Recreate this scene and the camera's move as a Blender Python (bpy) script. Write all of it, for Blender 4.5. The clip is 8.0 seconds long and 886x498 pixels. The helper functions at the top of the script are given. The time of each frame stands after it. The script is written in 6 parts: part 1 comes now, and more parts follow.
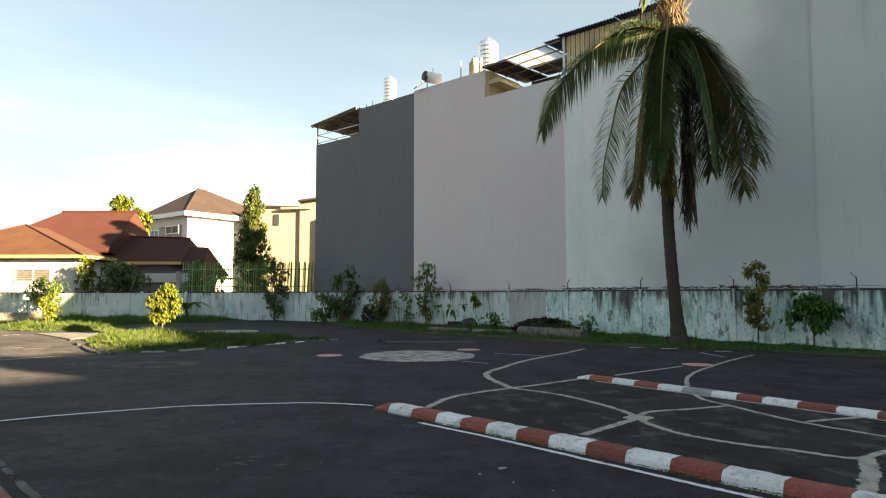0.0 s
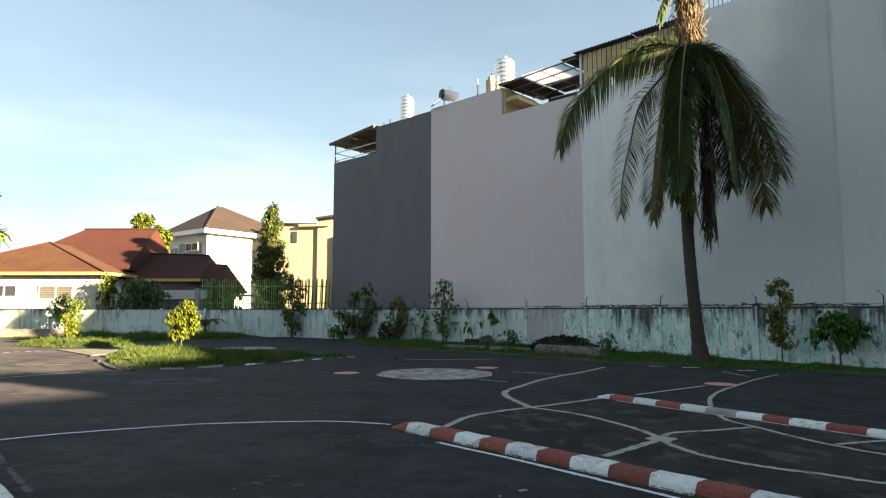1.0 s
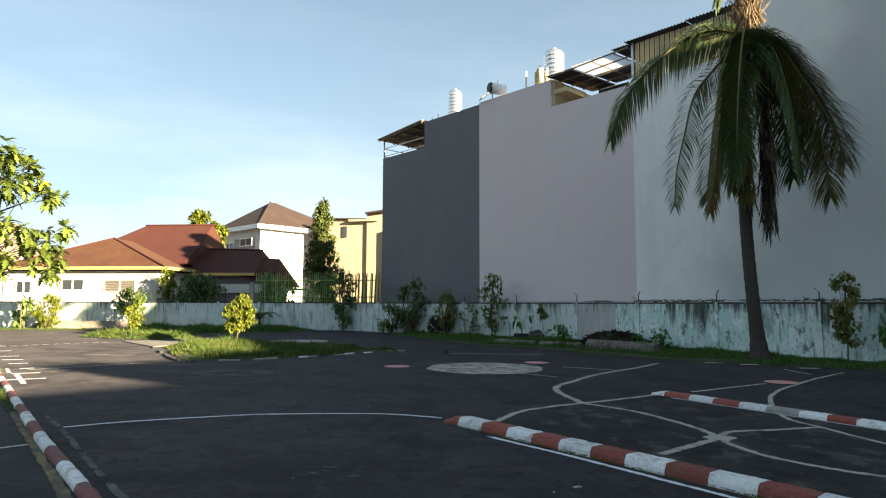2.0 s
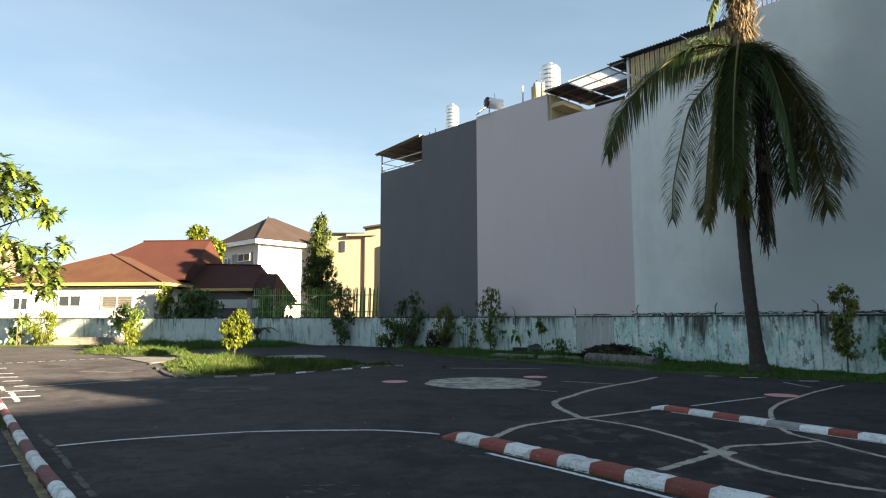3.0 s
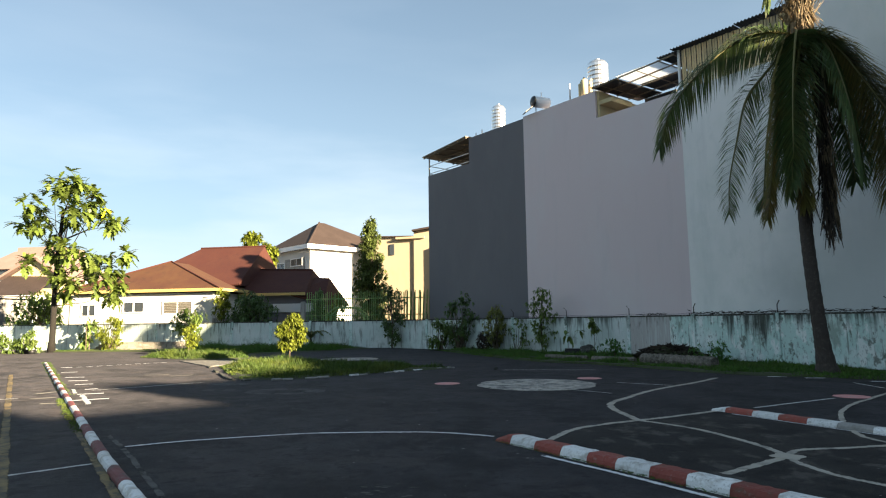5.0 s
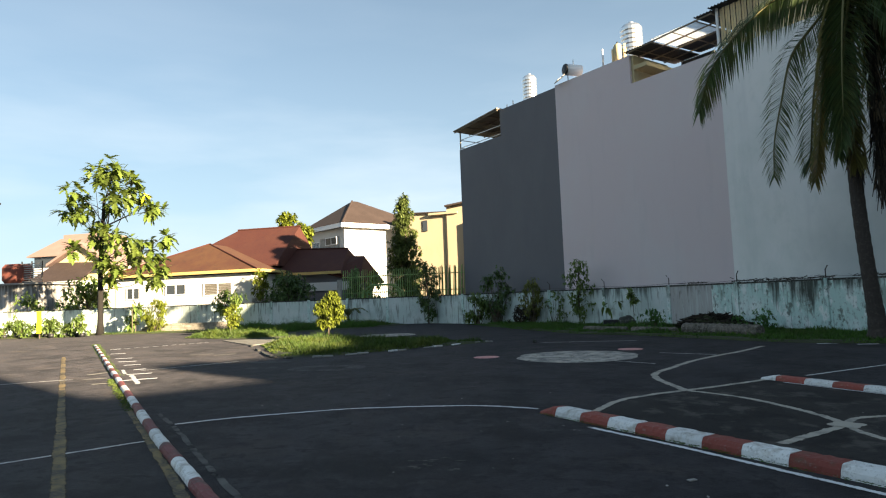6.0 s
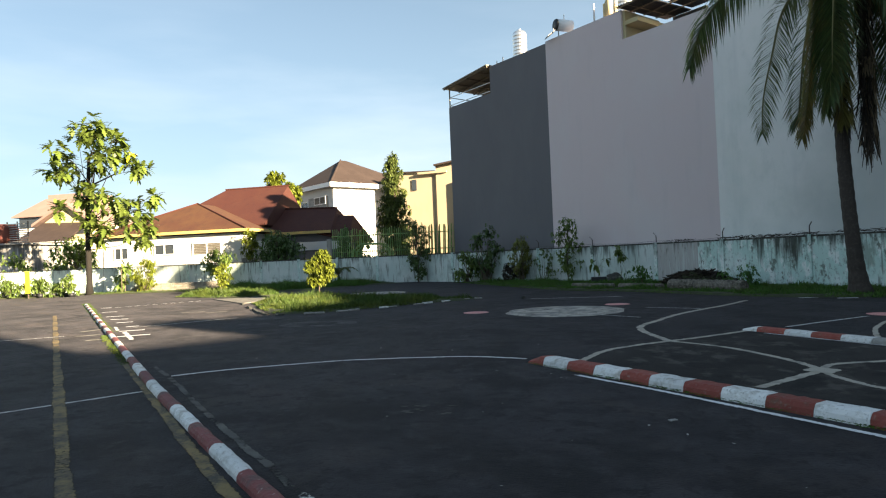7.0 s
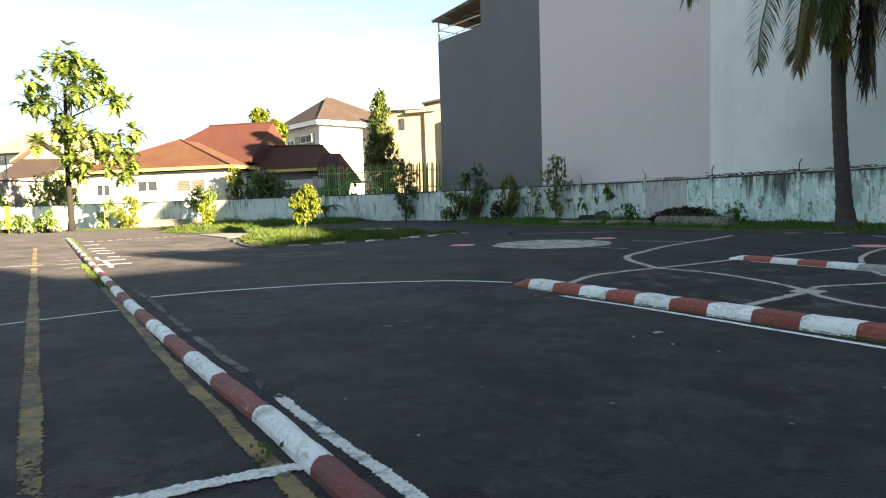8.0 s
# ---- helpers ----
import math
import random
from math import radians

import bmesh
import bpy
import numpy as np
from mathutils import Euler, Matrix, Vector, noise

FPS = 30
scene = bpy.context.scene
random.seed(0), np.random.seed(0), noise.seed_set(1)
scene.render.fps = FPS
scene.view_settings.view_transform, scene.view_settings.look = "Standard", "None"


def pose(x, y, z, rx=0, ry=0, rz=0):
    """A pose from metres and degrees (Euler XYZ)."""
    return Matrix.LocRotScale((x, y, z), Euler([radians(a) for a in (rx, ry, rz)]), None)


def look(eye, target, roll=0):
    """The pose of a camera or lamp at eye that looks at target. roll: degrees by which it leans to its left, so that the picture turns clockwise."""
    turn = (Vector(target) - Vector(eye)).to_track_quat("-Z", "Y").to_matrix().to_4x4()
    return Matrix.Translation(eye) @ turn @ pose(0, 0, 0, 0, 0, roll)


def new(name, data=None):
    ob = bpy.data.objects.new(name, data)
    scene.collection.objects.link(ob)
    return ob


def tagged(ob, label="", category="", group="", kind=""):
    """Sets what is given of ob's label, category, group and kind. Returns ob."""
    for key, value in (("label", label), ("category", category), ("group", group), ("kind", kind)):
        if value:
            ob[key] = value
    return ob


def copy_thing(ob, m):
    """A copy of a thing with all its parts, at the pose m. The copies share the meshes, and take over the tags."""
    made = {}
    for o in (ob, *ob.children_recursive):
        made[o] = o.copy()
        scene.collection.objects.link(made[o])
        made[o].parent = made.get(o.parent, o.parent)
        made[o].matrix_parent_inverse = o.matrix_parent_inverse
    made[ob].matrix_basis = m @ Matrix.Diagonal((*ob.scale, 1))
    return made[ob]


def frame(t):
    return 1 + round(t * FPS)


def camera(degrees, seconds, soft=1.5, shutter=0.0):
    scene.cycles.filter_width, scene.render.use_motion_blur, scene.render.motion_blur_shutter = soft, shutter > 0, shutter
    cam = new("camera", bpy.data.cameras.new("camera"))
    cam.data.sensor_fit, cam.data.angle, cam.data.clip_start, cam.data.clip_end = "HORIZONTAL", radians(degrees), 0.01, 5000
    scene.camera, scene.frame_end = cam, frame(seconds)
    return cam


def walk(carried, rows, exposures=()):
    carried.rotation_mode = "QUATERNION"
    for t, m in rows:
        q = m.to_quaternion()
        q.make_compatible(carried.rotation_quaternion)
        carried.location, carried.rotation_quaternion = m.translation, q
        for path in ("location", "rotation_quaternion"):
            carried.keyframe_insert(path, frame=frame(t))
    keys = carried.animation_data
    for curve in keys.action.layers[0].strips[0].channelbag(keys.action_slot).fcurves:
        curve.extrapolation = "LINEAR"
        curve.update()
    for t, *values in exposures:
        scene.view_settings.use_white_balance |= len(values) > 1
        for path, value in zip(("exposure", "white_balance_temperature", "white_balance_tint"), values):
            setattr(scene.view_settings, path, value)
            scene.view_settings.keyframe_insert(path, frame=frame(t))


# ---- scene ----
cam = camera(70.5, 8.0, soft=1.15)

PATH = [
    (0, (0.249, -0.998, 1.807), (0.27, 0.996, 1.949), -0.1),
    (0.5, (0.24, -0.957, 1.82), (0.25, 1.035, 2.0), -0.2),
    (1, (0.226, -0.947, 1.816), (0.194, 1.043, 2.012), 0.0),
    (1.5, (0.196, -0.933, 1.813), (0.092, 1.056, 1.996), 0.1),
    (2, (0.176, -0.962, 1.825), (-0.008, 1.022, 2.002), 0.2),
    (3.5, (0.209, -0.91, 1.839), (0.03, 1.066, 2.087), -0.3),
    (4, (0.189, -0.914, 1.848), (-0.019, 1.059, 2.105), -0.5),
    (4.5, (0.189, -0.915, 1.848), (-0.076, 1.053, 2.087), -0.9),
    (5.8, (0.071, -0.882, 1.81), (-0.358, 1.063, 1.995), -1.5),
    (6, (0.053, -0.785, 1.81), (-0.384, 1.16, 1.963), -2.2),
    (6.5, (0.068, -0.893, 1.784), (-0.331, 1.064, 1.893), -2.0),
    (7, (0.053, -0.899, 1.708), (-0.357, 1.059, 1.733), -2.4),
    (7.5, (0.041, -0.839, 1.523), (-0.411, 1.104, 1.388), -1.4),
    (8, (0.048, -0.67, 1.359), (-0.331, 1.287, 1.203), -1.9),
]
EXPOSURES = [(0.0, 2.48, 7150, 10), (1.0, 2.28, 6600, 10), (2.0, 2.18, 6340, 10), (3.5, 2.11, 6130, 10), (4.5, 2.05, 6130, 10),
             (6.0, 1.94, 6160, 10), (7.0, 2.04, 6160, 10), (7.5, 2.38, 6320, 10), (8.0, 2.72, 6450, 10)]
walk(cam, [(t, look(eye, target, roll)) for t, eye, target, roll in PATH], EXPOSURES)
SKY_STRENGTH, SUN_STRENGTH = 0.036, 9.0

# ---- world and light ----
SUN_AZ, SUN_EL = radians(120), radians(15)
world = bpy.data.worlds.new("world")
scene.world = world
world.use_nodes = True
wn, wl = world.node_tree.nodes, world.node_tree.links
wn.clear()
sky = wn.new("ShaderNodeTexSky")
sky.sky_type = 'NISHITA'
sky.sun_disc = False
sky.sun_elevation, sky.sun_rotation = SUN_EL, SUN_AZ
sky.air_density, sky.dust_density, sky.ozone_density = 1.0, 0.6, 1.5
coord = wn.new("ShaderNodeTexCoord")
stretch = wn.new("ShaderNodeMapping")
stretch.inputs["Scale"].default_value = (1.5, 1.5, 7.0)
stretch.inputs["Location"].default_value = (0.35, 0.1, 0.0)
cloud = wn.new("ShaderNodeTexNoise")
cloud.inputs["Scale"].default_value, cloud.inputs["Detail"].default_value = 1.5, 7
ramp = wn.new("ShaderNodeMapRange")
ramp.inputs["From Min"].default_value, ramp.inputs["From Max"].default_value = 0.42, 0.70
ramp.inputs["To Max"].default_value = 0.85
mix = wn.new("ShaderNodeMix")
mix.data_type = 'RGBA'
mix.inputs["B"].default_value = (7.8, 8.0, 8.2, 1)
back = wn.new("ShaderNodeBackground")
back.inputs["Strength"].default_value = SKY_STRENGTH
wout = wn.new("ShaderNodeOutputWorld")
wl.new(coord.outputs["Generated"], stretch.inputs["Vector"])
wl.new(stretch.outputs["Vector"], cloud.inputs["Vector"])
wl.new(cloud.outputs["Fac"], ramp.inputs["Value"])
lowcloud = wn.new("ShaderNodeMapRange")
lowcloud.interpolation_type = 'SMOOTHSTEP'
lowcloud.inputs["From Min"].default_value, lowcloud.inputs["From Max"].default_value = 0.40, 0.10
lowcloud.inputs["To Min"].default_value = 0.10
thick = wn.new("ShaderNodeMath")
thick.operation = 'MULTIPLY'
wl.new(ramp.outputs["Result"], thick.inputs[0])
wl.new(lowcloud.outputs["Result"], thick.inputs[1])
wl.new(thick.outputs[0], mix.inputs["Factor"])
wl.new(sky.outputs["Color"], mix.inputs["A"])
apart = wn.new("ShaderNodeSeparateXYZ")
low = wn.new("ShaderNodeMapRange")
low.interpolation_type = 'SMOOTHSTEP'
low.inputs["From Min"].default_value, low.inputs["From Max"].default_value = 0.56, -0.04
low.inputs["To Min"].default_value, low.inputs["To Max"].default_value = 0.26, 0.66
hazy = wn.new("ShaderNodeMix")
hazy.data_type = 'RGBA'
hazy.inputs["B"].default_value = (5.2, 6.65, 7.25, 1)
wl.new(coord.outputs["Generated"], apart.inputs["Vector"])
wl.new(apart.outputs["Z"], low.inputs["Value"])
wl.new(apart.outputs["Z"], lowcloud.inputs["Value"])
wl.new(low.outputs["Result"], hazy.inputs["Factor"])
wl.new(mix.outputs["Result"], hazy.inputs["A"])
wl.new(hazy.outputs["Result"], back.inputs["Color"])
wl.new(back.outputs["Background"], wout.inputs["Surface"])

sun_data = bpy.data.lights.new("sun", 'SUN')
sun_data.energy, sun_data.angle, sun_data.color = SUN_STRENGTH, radians(0.55), (1.0, 0.79, 0.51)
sun = new("sun", sun_data)
sun_way = Vector((math.sin(SUN_AZ) * math.cos(SUN_EL), math.cos(SUN_AZ) * math.cos(SUN_EL), math.sin(SUN_EL)))
sun.matrix_world = look(sun_way * 100, (0, 0, 0))


# ---- materials ----
def material(name, color, rough=0.8, metal=0.0, spots=(), bump=0.0, bump_scale=30.0, spec=0.4, leafy=0.0, vary=0.0, drip=(), ribs=0.0, coarse=0.0, gradient=(), worn=()):
    """spots: (scale, (sx, sy, sz), low, high, colour, amount) layers over the base colour.
    worn: (coarse scale, fine scale, level) flakes the paint off, most of all along its edges."""
    m = bpy.data.materials.new(name)
    m.use_nodes = True
    n, l = m.node_tree.nodes, m.node_tree.links
    bsdf = n["Principled BSDF"]
    bsdf.inputs["Roughness"].default_value = rough
    bsdf.inputs["Metallic"].default_value = metal
    bsdf.inputs["Specular IOR Level"].default_value = spec
    bsdf.inputs["Diffuse Roughness"].default_value = coarse
    tc = n.new("ShaderNodeTexCoord")
    geo = n.new("ShaderNodeNewGeometry")
    rgb = n.new("ShaderNodeRGB")
    rgb.outputs[0].default_value = (*color, 1)
    out = rgb.outputs[0]
    for i, (scale, sc, lo, hi, col, amount) in enumerate(spots):
        mp = n.new("ShaderNodeMapping")
        mp.inputs["Scale"].default_value = sc
        mp.inputs["Location"].default_value = (i * 7.3, i * 3.1, i * 5.7)
        l.new(geo.outputs["Position"], mp.inputs["Vector"])
        nz = n.new("ShaderNodeTexNoise")
        nz.inputs["Scale"].default_value, nz.inputs["Detail"].default_value = scale, 6
        nz.inputs["Roughness"].default_value = 0.62
        l.new(mp.outputs["Vector"], nz.inputs["Vector"])
        mr = n.new("ShaderNodeMapRange")
        mr.inputs["From Min"].default_value, mr.inputs["From Max"].default_value = lo, hi
        mr.inputs["To Max"].default_value = amount
        l.new(nz.outputs["Fac"], mr.inputs["Value"])
        mx = n.new("ShaderNodeMix")
        mx.data_type = 'RGBA'
        l.new(mr.outputs["Result"], mx.inputs["Factor"])
        l.new(out, mx.inputs["A"])
        mx.inputs["B"].default_value = (*col, 1)
        out = mx.outputs["Result"]
    if gradient:
        # a large soft change of colour, unevenly edged: (place where it begins, way, width, colour, amount)
        start, way, width, col, amount = gradient
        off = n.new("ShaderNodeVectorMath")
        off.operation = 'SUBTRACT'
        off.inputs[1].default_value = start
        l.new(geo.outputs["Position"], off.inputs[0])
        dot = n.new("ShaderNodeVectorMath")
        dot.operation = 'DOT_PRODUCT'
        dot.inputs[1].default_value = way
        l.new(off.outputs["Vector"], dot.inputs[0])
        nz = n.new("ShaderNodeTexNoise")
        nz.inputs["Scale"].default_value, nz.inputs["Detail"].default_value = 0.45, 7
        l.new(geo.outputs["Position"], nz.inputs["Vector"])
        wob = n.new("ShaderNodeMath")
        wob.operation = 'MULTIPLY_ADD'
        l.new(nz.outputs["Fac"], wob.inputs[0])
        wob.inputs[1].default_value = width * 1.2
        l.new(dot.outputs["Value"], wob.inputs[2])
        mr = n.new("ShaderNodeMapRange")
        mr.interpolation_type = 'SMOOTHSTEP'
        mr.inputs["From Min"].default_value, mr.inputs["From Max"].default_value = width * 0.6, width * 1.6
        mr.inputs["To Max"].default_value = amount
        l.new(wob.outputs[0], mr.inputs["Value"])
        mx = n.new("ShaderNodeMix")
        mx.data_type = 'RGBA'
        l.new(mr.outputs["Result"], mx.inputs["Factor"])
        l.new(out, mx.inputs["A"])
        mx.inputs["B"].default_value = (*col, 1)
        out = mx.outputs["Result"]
    if drip:
        # rain stains that start under the coping: (top, bottom, colour, amount)
        top, bottom, col, amount = drip
        sep = n.new("ShaderNodeSeparateXYZ")
        l.new(geo.outputs["Position"], sep.inputs["Vector"])
        fall = n.new("ShaderNodeMapRange")
        fall.inputs["From Min"].default_value, fall.inputs["From Max"].default_value = bottom, top
        l.new(sep.outputs["Z"], fall.inputs["Value"])
        total = None
        for scale, sc in ((1.1, (1.9, 1.9, 0.10)), (3.6, (2.0, 2.0, 0.16)), (0.35, (1, 1, 1))):
            mp = n.new("ShaderNodeMapping")
            mp.inputs["Scale"].default_value = sc
            mp.inputs["Location"].default_value = (scale * 9, 2, scale)
            l.new(geo.outputs["Position"], mp.inputs["Vector"])
            nz = n.new("ShaderNodeTexNoise")
            nz.inputs["Scale"].default_value, nz.inputs["Detail"].default_value = scale, 5
            l.new(mp.outputs["Vector"], nz.inputs["Vector"])
            if total is None:
                total = nz.outputs["Fac"]
            else:
                ad = n.new("ShaderNodeMath")
                ad.operation = 'ADD'
                l.new(total, ad.inputs[0])
                l.new(nz.outputs["Fac"], ad.inputs[1])
                total = ad.outputs[0]
        ad = n.new("ShaderNodeMath")
        ad.operation = 'MULTIPLY_ADD'
        l.new(fall.outputs["Result"], ad.inputs[0])
        ad.inputs[1].default_value = 0.55
        l.new(total, ad.inputs[2])
        mr = n.new("ShaderNodeMapRange")
        mr.inputs["From Min"].default_value, mr.inputs["From Max"].default_value = 1.90, 2.18
        mr.inputs["To Max"].default_value = amount
        l.new(ad.outputs[0], mr.inputs["Value"])
        mx = n.new("ShaderNodeMix")
        mx.data_type = 'RGBA'
        l.new(mr.outputs["Result"], mx.inputs["Factor"])
        l.new(out, mx.inputs["A"])
        mx.inputs["B"].default_value = (*col, 1)
        out = mx.outputs["Result"]
    if vary:
        hsv = n.new("ShaderNodeHueSaturation")
        add = n.new("ShaderNodeMapRange")
        add.inputs["To Min"].default_value, add.inputs["To Max"].default_value = 1 - vary, 1 + vary
        if leafy:
            l.new(geo.outputs["Random Per Island"], add.inputs["Value"])
        else:
            info = n.new("ShaderNodeObjectInfo")
            l.new(info.outputs["Random"], add.inputs["Value"])
        l.new(add.outputs["Result"], hsv.inputs["Value"])
        l.new(out, hsv.inputs["Color"])
        out = hsv.outputs["Color"]
    l.new(out, bsdf.inputs["Base Color"])
    if bump:
        nz = n.new("ShaderNodeTexNoise")
        nz.inputs["Scale"].default_value, nz.inputs["Detail"].default_value = bump_scale, 8
        l.new(geo.outputs["Position"], nz.inputs["Vector"])
        bp = n.new("ShaderNodeBump")
        bp.inputs["Strength"].default_value, bp.inputs["Distance"].default_value = bump, 0.02
        height = nz.outputs["Fac"]
        if ribs:
            wave = n.new("ShaderNodeTexWave")
            wave.inputs["Scale"].default_value, wave.inputs["Distortion"].default_value = ribs, 0.4
            l.new(geo.outputs["Position"], wave.inputs["Vector"])
            both = n.new("ShaderNodeMath")
            both.operation = 'MULTIPLY_ADD'
            l.new(wave.outputs["Fac"], both.inputs[0])
            both.inputs[1].default_value = 2.5
            l.new(height, both.inputs[2])
            height = both.outputs[0]
        l.new(height, bp.inputs["Height"])
        l.new(bp.outputs["Normal"], bsdf.inputs["Normal"])
    if leafy:
        tr = n.new("ShaderNodeBsdfTranslucent")
        l.new(out, tr.inputs["Color"])
        ms = n.new("ShaderNodeMixShader")
        ms.inputs[0].default_value = leafy
        l.new(bsdf.outputs[0], ms.inputs[1])
        l.new(tr.outputs[0], ms.inputs[2])
        l.new(ms.outputs[0], n["Material Output"].inputs["Surface"])
    if worn:
        big, small, level = worn
        rim = n.new("ShaderNodeAttribute")
        rim.attribute_name = "edge"
        total = None
        for sc, weight in ((big, 0.55), (small, 0.45)):
            nz = n.new("ShaderNodeTexNoise")
            nz.inputs["Scale"].default_value, nz.inputs["Detail"].default_value = sc, 5
            nz.inputs["Roughness"].default_value = 0.65
            l.new(geo.outputs["Position"], nz.inputs["Vector"])
            ad = n.new("ShaderNodeMath")
            ad.operation = 'MULTIPLY_ADD'
            l.new(nz.outputs["Fac"], ad.inputs[0])
            ad.inputs[1].default_value = weight
            if total is None:
                ad.inputs[2].default_value = 0.0
            else:
                l.new(total, ad.inputs[2])
            total = ad.outputs[0]
        ad = n.new("ShaderNodeMath")
        ad.operation = 'MULTIPLY_ADD'
        l.new(rim.outputs["Fac"], ad.inputs[0])
        ad.inputs[1].default_value = 0.24
        l.new(total, ad.inputs[2])
        mr = n.new("ShaderNodeMapRange")
        mr.inputs["From Min"].default_value, mr.inputs["From Max"].default_value = level - 0.02, level + 0.03
        l.new(ad.outputs[0], mr.inputs["Value"])
        gone = n.new("ShaderNodeBsdfTransparent")
        ms = n.new("ShaderNodeMixShader")
        l.new(mr.outputs["Result"], ms.inputs[0])
        l.new(bsdf.outputs[0], ms.inputs[1])
        l.new(gone.outputs[0], ms.inputs[2])
        l.new(ms.outputs[0], n["Material Output"].inputs["Surface"])
    return m


ASPHALT = material("asphalt", (0.0197, 0.0181, 0.0206), 0.85, spots=(
    (0.35, (1, 1, 1), 0.44, 0.62, (0.0341, 0.0311, 0.0345), 0.8),
    (0.9, (1, 1, 1), 0.53, 0.63, (0.0422, 0.0347, 0.0330), 0.6),
    (1.3, (1, 1, 1), 0.52, 0.66, (0.0436, 0.0393, 0.0429), 0.55),
    (0.7, (1, 1, 1), 0.50, 0.62, (0.0077, 0.0072, 0.0082), 0.9),
    (2.2, (1, 1, 1), 0.55, 0.64, (0.0075, 0.0069, 0.0077), 0.75),
    (3.2, (1, 1, 1), 0.55, 0.66, (0.0463, 0.0420, 0.0460), 0.55),
    (9.0, (1, 1, 1), 0.56, 0.68, (0.0096, 0.0088, 0.0100), 0.65),
    (5.0, (1, 1, 1), 0.57, 0.63, (0.0062, 0.0060, 0.0066), 0.8),
    (20, (1, 1, 1), 0.56, 0.66, (0.0080, 0.0078, 0.0085), 0.7),
    (55, (1, 1, 1), 0.55, 0.75, (0.0463, 0.0433, 0.0482), 0.6)), bump=0.8, bump_scale=50, spec=0.3, coarse=1.0)
OLD_ASPHALT = material("old_brown_asphalt", (0.0145, 0.0130, 0.0120), 0.9, spots=(
    (0.8, (1, 1, 1), 0.46, 0.60, (0.0270, 0.0240, 0.0215), 0.85),
    (2.4, (1, 0.7, 1), 0.52, 0.62, (0.0900, 0.0800, 0.0700), 0.6),
    (1.5, (1, 1, 1), 0.54, 0.62, (0.0050, 0.0048, 0.0046), 0.85),
    (8.0, (1, 1, 1), 0.56, 0.66, (0.0060, 0.0058, 0.0056), 0.7),
    (50, (1, 1, 1), 0.55, 0.75, (0.0460, 0.0430, 0.0400), 0.6)), bump=0.6, bump_scale=50, spec=0.3, coarse=1.0)
FAINT_PALE = material("faint_pale_paint", (0.096, 0.093, 0.084), 0.9, spots=((4, (1, 1, 1), 0.46, 0.60, (0.036, 0.0348, 0.033), 0.8),), coarse=1.0, worn=(2.5, 20, 0.60))
FAINT = material("faint_worn_paint", (0.0588, 0.0576, 0.0577), 0.9, spots=(
    (3, (1, 1, 1), 0.44, 0.58, (0.0235, 0.0232, 0.0237), 0.95), (14, (1, 1, 1), 0.5, 0.66, (0.0941, 0.0920, 0.0933), 0.6)), coarse=1.0, worn=(2.5, 20, 0.55))
SEAL = material("crack_sealant", (0.38, 0.345, 0.285), 0.9, spots=(
    (3, (1, 1, 1), 0.50, 0.68, (0.10, 0.10, 0.095), 0.8), (25, (1, 1, 1), 0.5, 0.7, (0.32, 0.31, 0.29), 0.6)), bump=0.5, worn=(5, 30, 0.66))
LINE = material("worn_white_paint", (0.56, 0.555, 0.53), 0.8, spots=(
    (6, (1, 1, 1), 0.52, 0.66, (0.12, 0.12, 0.12), 0.85), (40, (1, 1, 1), 0.5, 0.65, (0.25, 0.25, 0.24), 0.7)), bump=0.3, worn=(5, 38, 0.61))
CLEAN_LINE = material("white_paint_line", (0.66, 0.66, 0.66), 0.7, spots=(
    (12, (1, 1, 1), 0.52, 0.7, (0.3, 0.3, 0.3), 0.7),), bump=0.2, worn=(6, 40, 0.63))
PINK = material("faded_pink_paint", (0.62, 0.27, 0.25), 0.85, spots=(
    (5, (1, 1, 1), 0.50, 0.70, (0.62, 0.46, 0.43), 0.7), (30, (1, 1, 1), 0.52, 0.7, (0.15, 0.13, 0.13), 0.7)), worn=(6, 40, 0.61))
CIRCLE = material("worn_circle_paint", (0.42, 0.375, 0.315), 0.9, spots=(
    (2.2, (1, 1, 1), 0.42, 0.56, (0.13, 0.125, 0.12), 0.85), (14, (1, 1, 1), 0.5, 0.68, (0.52, 0.50, 0.46), 0.7)), worn=(3, 26, 0.575))
YELLOW = material("worn_yellow_paint", (0.2, 0.14, 0.056), 0.85, spots=(
    (2.2, (1, 1, 1), 0.44, 0.58, (0.04, 0.0368, 0.032), 0.92), (11, (1, 1, 1), 0.55, 0.65, (0.04, 0.0384, 0.036), 0.8), (30, (1, 1, 1), 0.5, 0.65, (0.16, 0.128, 0.056), 0.7)), bump=0.3, worn=(0.9, 22, 0.59))
KERB_MAROON = material("kerb_maroon_paint", (0.165, 0.038, 0.036), 0.7, vary=0.25, spots=(
    (4, (1, 1, 1), 0.52, 0.64, (0.085, 0.050, 0.046), 0.8), (12, (1, 1, 1), 0.62, 0.66, (0.36, 0.30, 0.28), 0.55), (35, (1, 1, 1), 0.60, 0.72, (0.30, 0.24, 0.2), 0.6)), bump=0.5, bump_scale=25)
KERB_RED = material("kerb_red_paint", (0.235, 0.056, 0.040), 0.75, vary=0.22, spots=(
    (4, (1, 1, 1), 0.54, 0.66, (0.14, 0.085, 0.055), 0.8), (14, (1, 1, 1), 0.62, 0.68, (0.26, 0.20, 0.17), 0.45), (35, (1, 1, 1), 0.58, 0.72, (0.30, 0.24, 0.2), 0.7)), bump=0.5, bump_scale=25)
